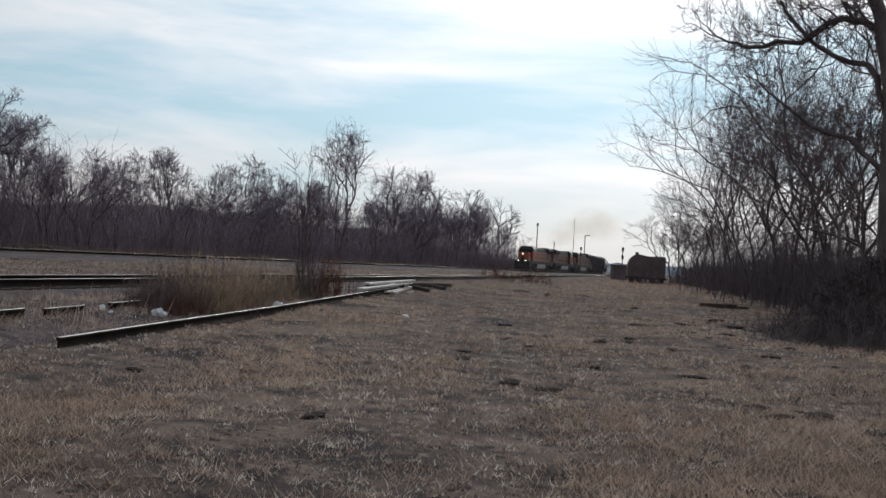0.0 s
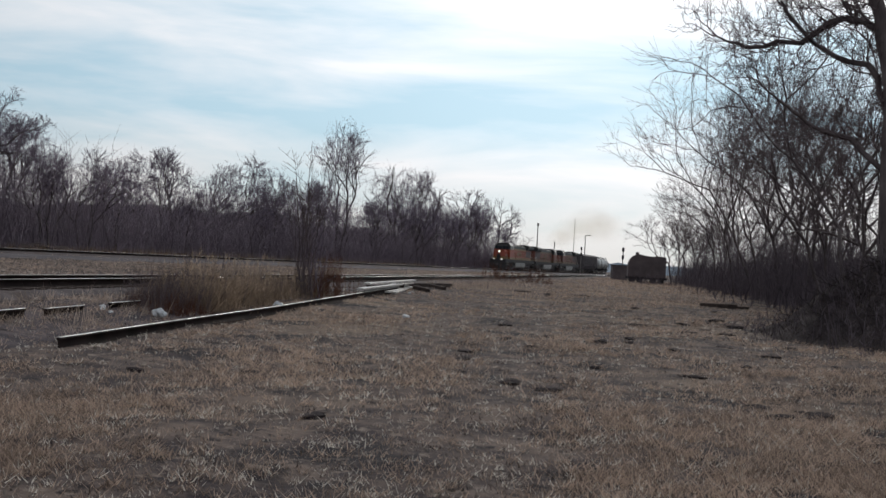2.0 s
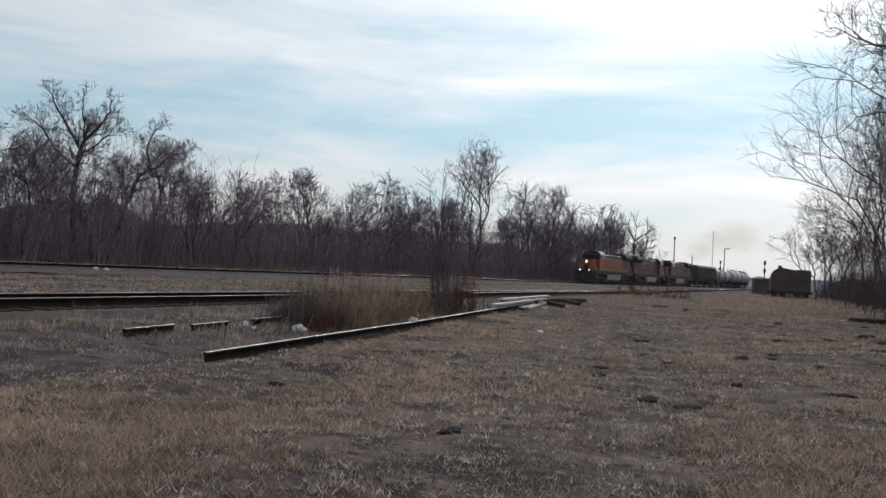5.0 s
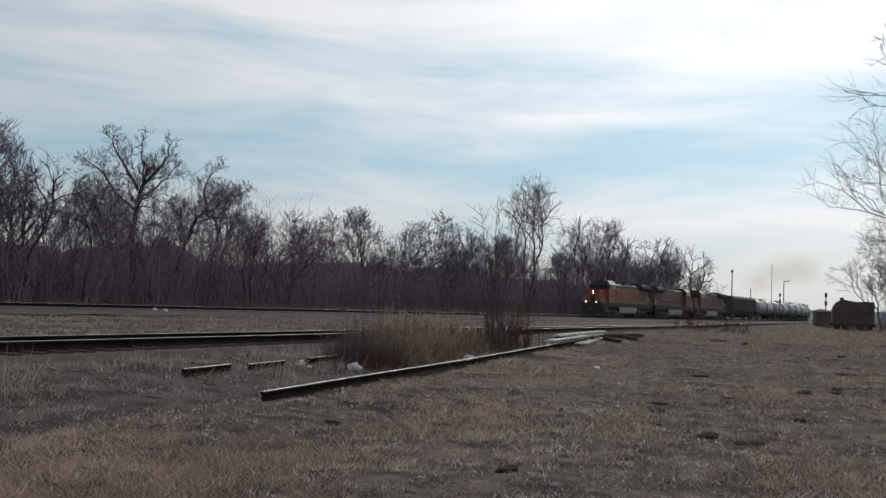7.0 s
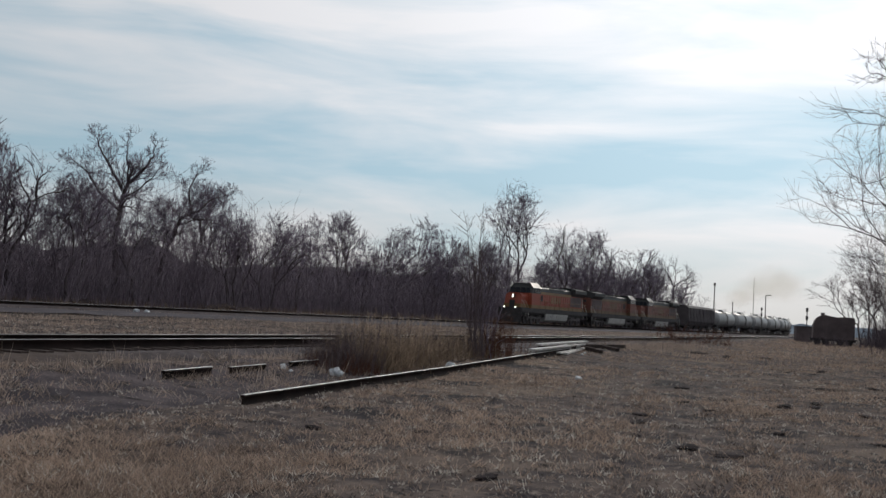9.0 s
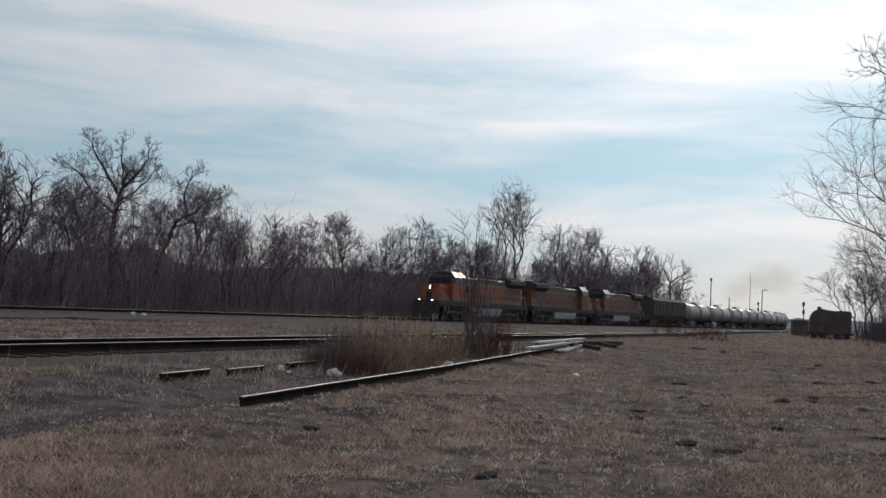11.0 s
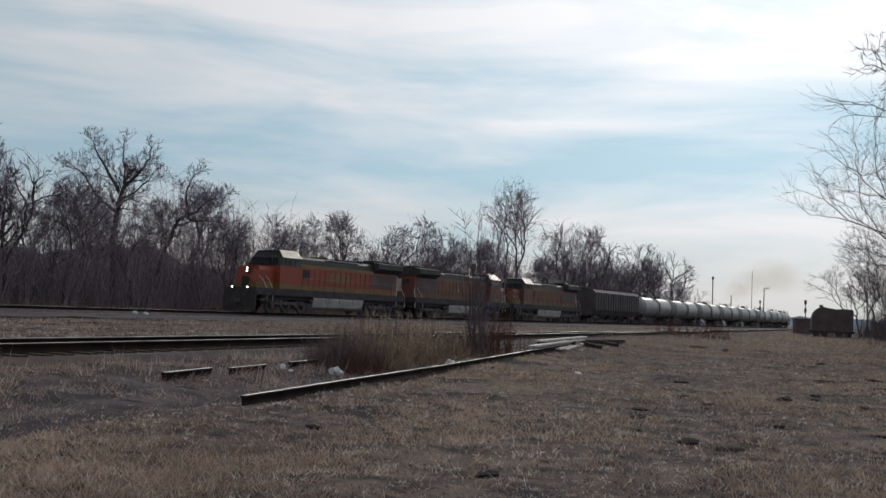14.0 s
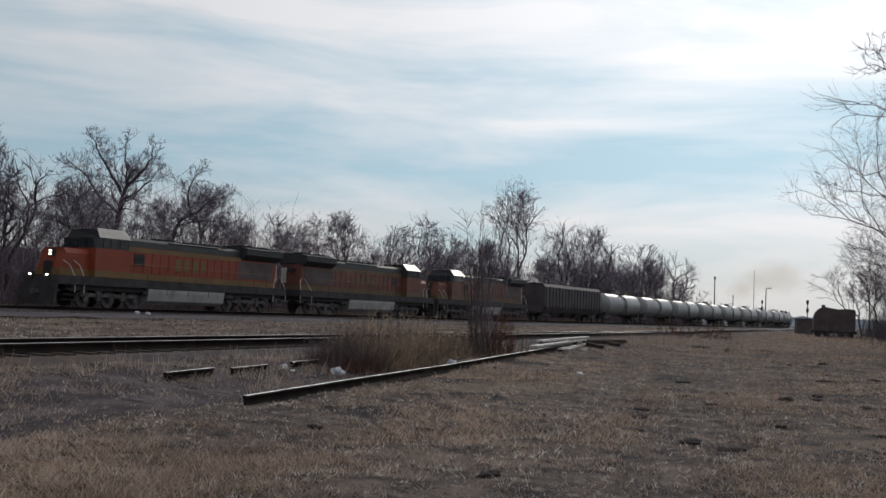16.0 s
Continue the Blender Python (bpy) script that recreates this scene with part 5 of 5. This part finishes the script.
for k, (x, y, s) in enumerate(clods):
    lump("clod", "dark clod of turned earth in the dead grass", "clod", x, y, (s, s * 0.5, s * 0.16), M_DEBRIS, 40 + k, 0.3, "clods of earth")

# ---- brush pile under the roadside trees ----
def mound_height(x, y):
    u, v = (x - 2.9) / 3.0, (y - 31.5) / 4.6
    return lie(x, y) - 0.4 + 2.5 * np.exp(-(u * u + v * v) * 1.3) * (1 + 0.18 * np.sin(2.1 * x + y) * np.sin(1.7 * y - x) + 0.1 * np.sin(5 * x) * np.sin(4.3 * y))


# the trees' shade over the mound is part of its colour
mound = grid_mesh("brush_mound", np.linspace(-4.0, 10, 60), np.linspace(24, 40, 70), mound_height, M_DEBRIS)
tagged(mound, "dark mound of earth and brush under the trees", "mound")
n = 9000
gx, gy = rng.normal(2.8, 1.7, n), rng.normal(30.0, 2.6, n)
cover = array_mesh("mound_grass", *blade_arrays(gx, gy, mound_height(gx, gy), rng.uniform(0.05, 0.26, n), rng.uniform(0.006, 0.016, n), rng.uniform(0.3, 1.8, n), rng), M_DARKTUFT)
tagged(cover, "dark brown grass hanging over the mound", "grass", kind="stuff")
segs = []
for k in range(1500):
    x, y = rng.normal(2.9, 1.4), rng.normal(31.0, 1.9)
    z = float(mound_height(x, y))
    p = np.array([x, y, z - 0.05])
    d = np.array([rng.normal(0, 1), rng.normal(0, 1), rng.uniform(-0.1, 0.9)])
    d /= np.linalg.norm(d)
    ln, r = rng.uniform(0.25, 0.9), rng.uniform(0.006, 0.02)
    for j in range(2):
        q = p + (d + rng.normal(0, 0.2, 3)) * ln / 2
        segs.append((*p, *q, r * (1 - 0.4 * j), r * (0.6 - 0.4 * j)))
        p = q
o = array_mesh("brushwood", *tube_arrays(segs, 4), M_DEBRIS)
tagged(o, "tangle of dead dark branches on the mound", "brushwood", kind="stuff")
for k, (x, y, ln, turn, rise) in enumerate(((2.0, 29.8, 0.6, 20, 8), (3.2, 29.6, 0.7, 10, 8), (1.5, 30.6, 0.6, -30, 6))):
    bm = rod(bmesh.new(), (0, 0, 0), (0, ln, 0), 0.11, 9, 0.07)
    o = part("log", bm, M_DEBRIS)
    o.matrix_basis = pose(x, y, float(mound_height(x, y)) + 0.05, rise, 0, turn)
    tagged(o, "dead log sticking out of the brush mound", "log", "logs on the mound")
for k, (x, y, turn) in enumerate(((-3.1, 52.9, -55), (-2.5, 53.6, -48))):
    o = part("plank", box(bmesh.new(), -0.12, 0.12, -1.0, 1.0, 0, 0.2 if k == 0 else 0.12, 0.02), M_TIE)
    o.matrix_basis = pose(x, y, float(lie(x, y)), 0, 0, turn)
    tagged(o, "dark old sleeper lying at the edge of the field", "timber", "timbers of the pile")

spots = [(rng.normal(3.0, 1.6), rng.normal(31.0, 2.4), rng.uniform(0.5, 1.2)) for k in range(90)]
stem_clump("brambles", M_UNDER, "dark bare brambles growing over the mound", "brambles", spots, rng, 6, 0.8, 0.5, 0.014, 3, floor=mound_height)

# ---- poles, signal, standing wagon ----
def pole(name, label, x, y, h, r):
    t = thing(name, label, "pole", pose(x, y, float(lie(x, y)) - 0.1))
    part("shaft", rod(bmesh.new(), (0, 0, 0), (0, 0, h), r, 10, r * 0.7), M_POLE, t)
    return t


x, y = bearing(165, 215)
p = pole("utility_pole", "grey wooden utility pole beside the main line", x, y, 10.3, 0.14)
part("cap", box(bmesh.new(), -0.2, 0.2, -0.15, 0.15, 9.8, 10.4, 0.03), M_POLE, p, "equipment box near the top")
x, y = bearing(196, 235)
pole("utility_pole", "short grey pole beside the main line", x, y, 7.2, 0.14)
x, y = bearing(230, 300)
pole("radio_mast", "very thin tall radio mast", x, y, 16.0, 0.10)
x, y = bearing(250, 260)
p = pole("street_lamp", "tall grey yard lamp with a short arm", x, y, 9.9, 0.15)
part("arm", rod(bmesh.new(), (0, 0, 9.8), (0.9, 0, 9.95), 0.09, 8), M_POLE, p)
part("lamp_head", box(bmesh.new(), 0.6, 1.3, -0.2, 0.2, 9.8, 10.0, 0.05), M_POLE, p, "dark unlit lamp head")


def signal(x, y, h):
    t = thing("railway_signal", "black railway signal on a slim post", "signal", pose(x, y, float(lie(x, y))))
    part("post", rod(bmesh.new(), (0, 0, 0), (0, 0, h), 0.09, 8), M_POLE, t)
    for z in (h - 0.6, h - 2.0):
        part("signal_head", box(bmesh.new(), -0.2, 0.2, -0.15, 0.1, z + 0.1, z + 0.85, 0.06), M_BLACK, t)
    return t


signal(*bearing(318, 185), 5.6)
signal(*bearing(244, 250), 6.3)

wx, wy = bearing(361, 160)
w = thing("standing_wagon", "dark rusty railway wagon with a rounded end standing by the woods", "railway car", pose(wx, wy, float(lie(wx, wy)), 0, 0, 12))
part("body", extrude_profile(bmesh.new(), [(-2.9, 0.9), (2.8, 0.9), (2.8, 3.95), (2.65, 4.12), (1.4, 4.2), (0.5, 4.1), (-0.6, 4.25), (-1.2, 4.38), (-1.7, 4.32), (-2.2, 4.05), (-2.6, 3.6), (-2.82, 3.0), (-2.9, 2.3)], -1.4, 1.4), M_RUST, w)
part("hatch", rod(bmesh.new(), (-1.5, 0, 4.2), (-1.5, 0, 4.7), 0.28, 12), M_RUST, w)
for k in range(6):
    part("rib", box(bmesh.new(), -2.5 + k, -2.4 + k, -1.46, -1.38, 1.0, 3.9), M_RUST, w)
part("underframe", box(bmesh.new(), -3.2, 3.1, -1.0, 1.0, 0.6, 0.95), M_BLACK, w)
for x0 in (-2.2, -1.0, 1.0, 2.2):
    for sy in (-1, 1):
        part("wheel", rod(bmesh.new(), (x0, sy * 0.68, 0.45), (x0, sy * 0.82, 0.45), 0.45, 16), M_BLACK, w)
wx, wy = bearing(313, 180)
w = thing("equipment_hut", "low dark metal lineside hut beside the standing wagon", "hut", pose(wx, wy, float(lie(wx, wy)), 0, 0, 20))
part("walls", box(bmesh.new(), -1.3, 1.3, -1.1, 1.1, 0, 2.5, 0.03), M_RUST, w)
part("roof", box(bmesh.new(), -1.42, 1.42, -1.22, 1.22, 2.5, 2.62, 0.02), M_TRUCK, w)

# ---- lineside clutter behind the main line ----
for k, (x, y, s) in enumerate(((-54.4, 62.5, 1.1), (-54.8, 64.5, 1.4), (-54.6, 66.6, 1.2), (-55.0, 50.0, 0.9))):
    lump("earth_mound", "dark mound of bare earth beyond the main line", "mound", x, y, (s * 0.6, s * 1.0, s * 0.4), M_LITTER, 90 + k, 0.25, "mounds beyond the main line")
for k, (x, y) in enumerate(((-45.4, 45.4), (-45.0, 45.9))):
    lump("pale_stone", "pale stone beside the cinder road", "stone", x, y, (0.16, 0.15, 0.13), M_WHITE, 95 + k, 0.6)

# ---- sleepers of the nearer track ----
bm = box(bmesh.new(), -1.3, 1.3, -0.115, 0.115, -0.17, 0.0, 0.012)
tie_first = part("sleeper", bm, M_TIE, side_track)
for k in range(150):
    yy = 4.0 + 0.56 * k
    o = tie_first if k == 0 else new("sleeper", tie_first.data)
    o.parent = side_track
    o.matrix_basis = pose(float(near_line(yy)), yy, SIDE_Z - 0.165, 0, 0, 5.6 + 1.5 * math.sin(k * 2.7))

# ---- exhaust smoke hanging over the line ----
def smoke_material():
    m = bpy.data.materials.new("thin_brown_smoke")
    m.use_nodes = True
    n, l = m.node_tree.nodes, m.node_tree.links
    n.remove(n["Principled BSDF"])
    haze, clear, b = n.new("ShaderNodeBsdfTranslucent"), n.new("ShaderNodeBsdfTransparent"), n.new("ShaderNodeMixShader")
    haze.inputs["Color"].default_value = (0.56, 0.39, 0.22, 1)
    l.new(clear.outputs[0], b.inputs[1])
    l.new(haze.outputs[0], b.inputs[2])
    l.new(b.outputs[0], n["Material Output"].inputs["Surface"])
    co, sp = n.new("ShaderNodeTexCoord"), n.new("ShaderNodeVectorMath")
    sp.operation = "MULTIPLY"
    sp.inputs[1].default_value = (1, 0, 1)
    l.new(co.outputs["Object"], sp.inputs[0])
    ln = n.new("ShaderNodeVectorMath")
    ln.operation = "LENGTH"
    l.new(sp.outputs[0], ln.inputs[0])
    fade = n.new("ShaderNodeMapRange")  # thins out from the middle of the puff
    fade.interpolation_type = "SMOOTHERSTEP"
    fade.inputs["From Min"].default_value, fade.inputs["From Max"].default_value = 1.0, 0.0
    l.new(ln.outputs["Value"], fade.inputs["Value"])
    t = n.new("ShaderNodeTexNoise")
    t.inputs["Scale"].default_value, t.inputs["Detail"].default_value = 2.2, 4.0
    l.new(co.outputs["Object"], t.inputs["Vector"])
    mul = n.new("ShaderNodeMath")
    mul.operation = "MULTIPLY"
    l.new(fade.outputs[0], mul.inputs[0])
    l.new(t.outputs["Fac"], mul.inputs[1])
    thin = n.new("ShaderNodeMath")
    thin.operation = "MULTIPLY"
    thin.inputs[1].default_value = 0.2
    l.new(mul.outputs[0], thin.inputs[0])
    l.new(thin.outputs[0], b.inputs[0])
    return m


M_SMOKE = smoke_material()
smoke = thing("smoke", "thin brown exhaust smoke hanging over the train", "smoke")
for px, z, rx, rz in ((205, 9.5, 5.0, 3.6), (228, 11.8, 7.0, 5.0), (258, 14.0, 8.5, 6.2), (282, 13.0, 7.5, 5.6)):
    x, y = bearing(px, 262 + px * 0.05)
    bm = bmesh.new()
    bmesh.ops.create_icosphere(bm, subdivisions=4, radius=1.0)
    for f in bm.faces:
        f.smooth = True
    puff = part("puff", bm, M_SMOKE, smoke)
    puff.matrix_basis = pose(x, y, z, 0, -8, 10) @ Matrix.Diagonal((rx, 1.5, rz, 1))


# ---- what moves ----
RUN = [(0.0, 194.3), (1.5, 180.9), (3.0, 167.0), (4.0, 158.2), (5.0, 149.0), (6.5, 133.6), (8.0, 117.6), (9.75, 100.5), (11.5, 83.5), (13.0, 69.0), (14.5, 54.9), (16.0, 41.2)]


def motions():
    """The train runs along the main line past the field."""
    for car, middle, half, turned in TRAIN:
        rows = []
        for t, s in RUN:
            x, y, a = main_point(s + middle)
            rows.append((t, pose(x, y, MAIN_Z + 0.004, 0, 0, math.degrees(a) + (180 if turned else 0)) @ pose(0, -half, 0)))
        walk(car, rows)


motions()
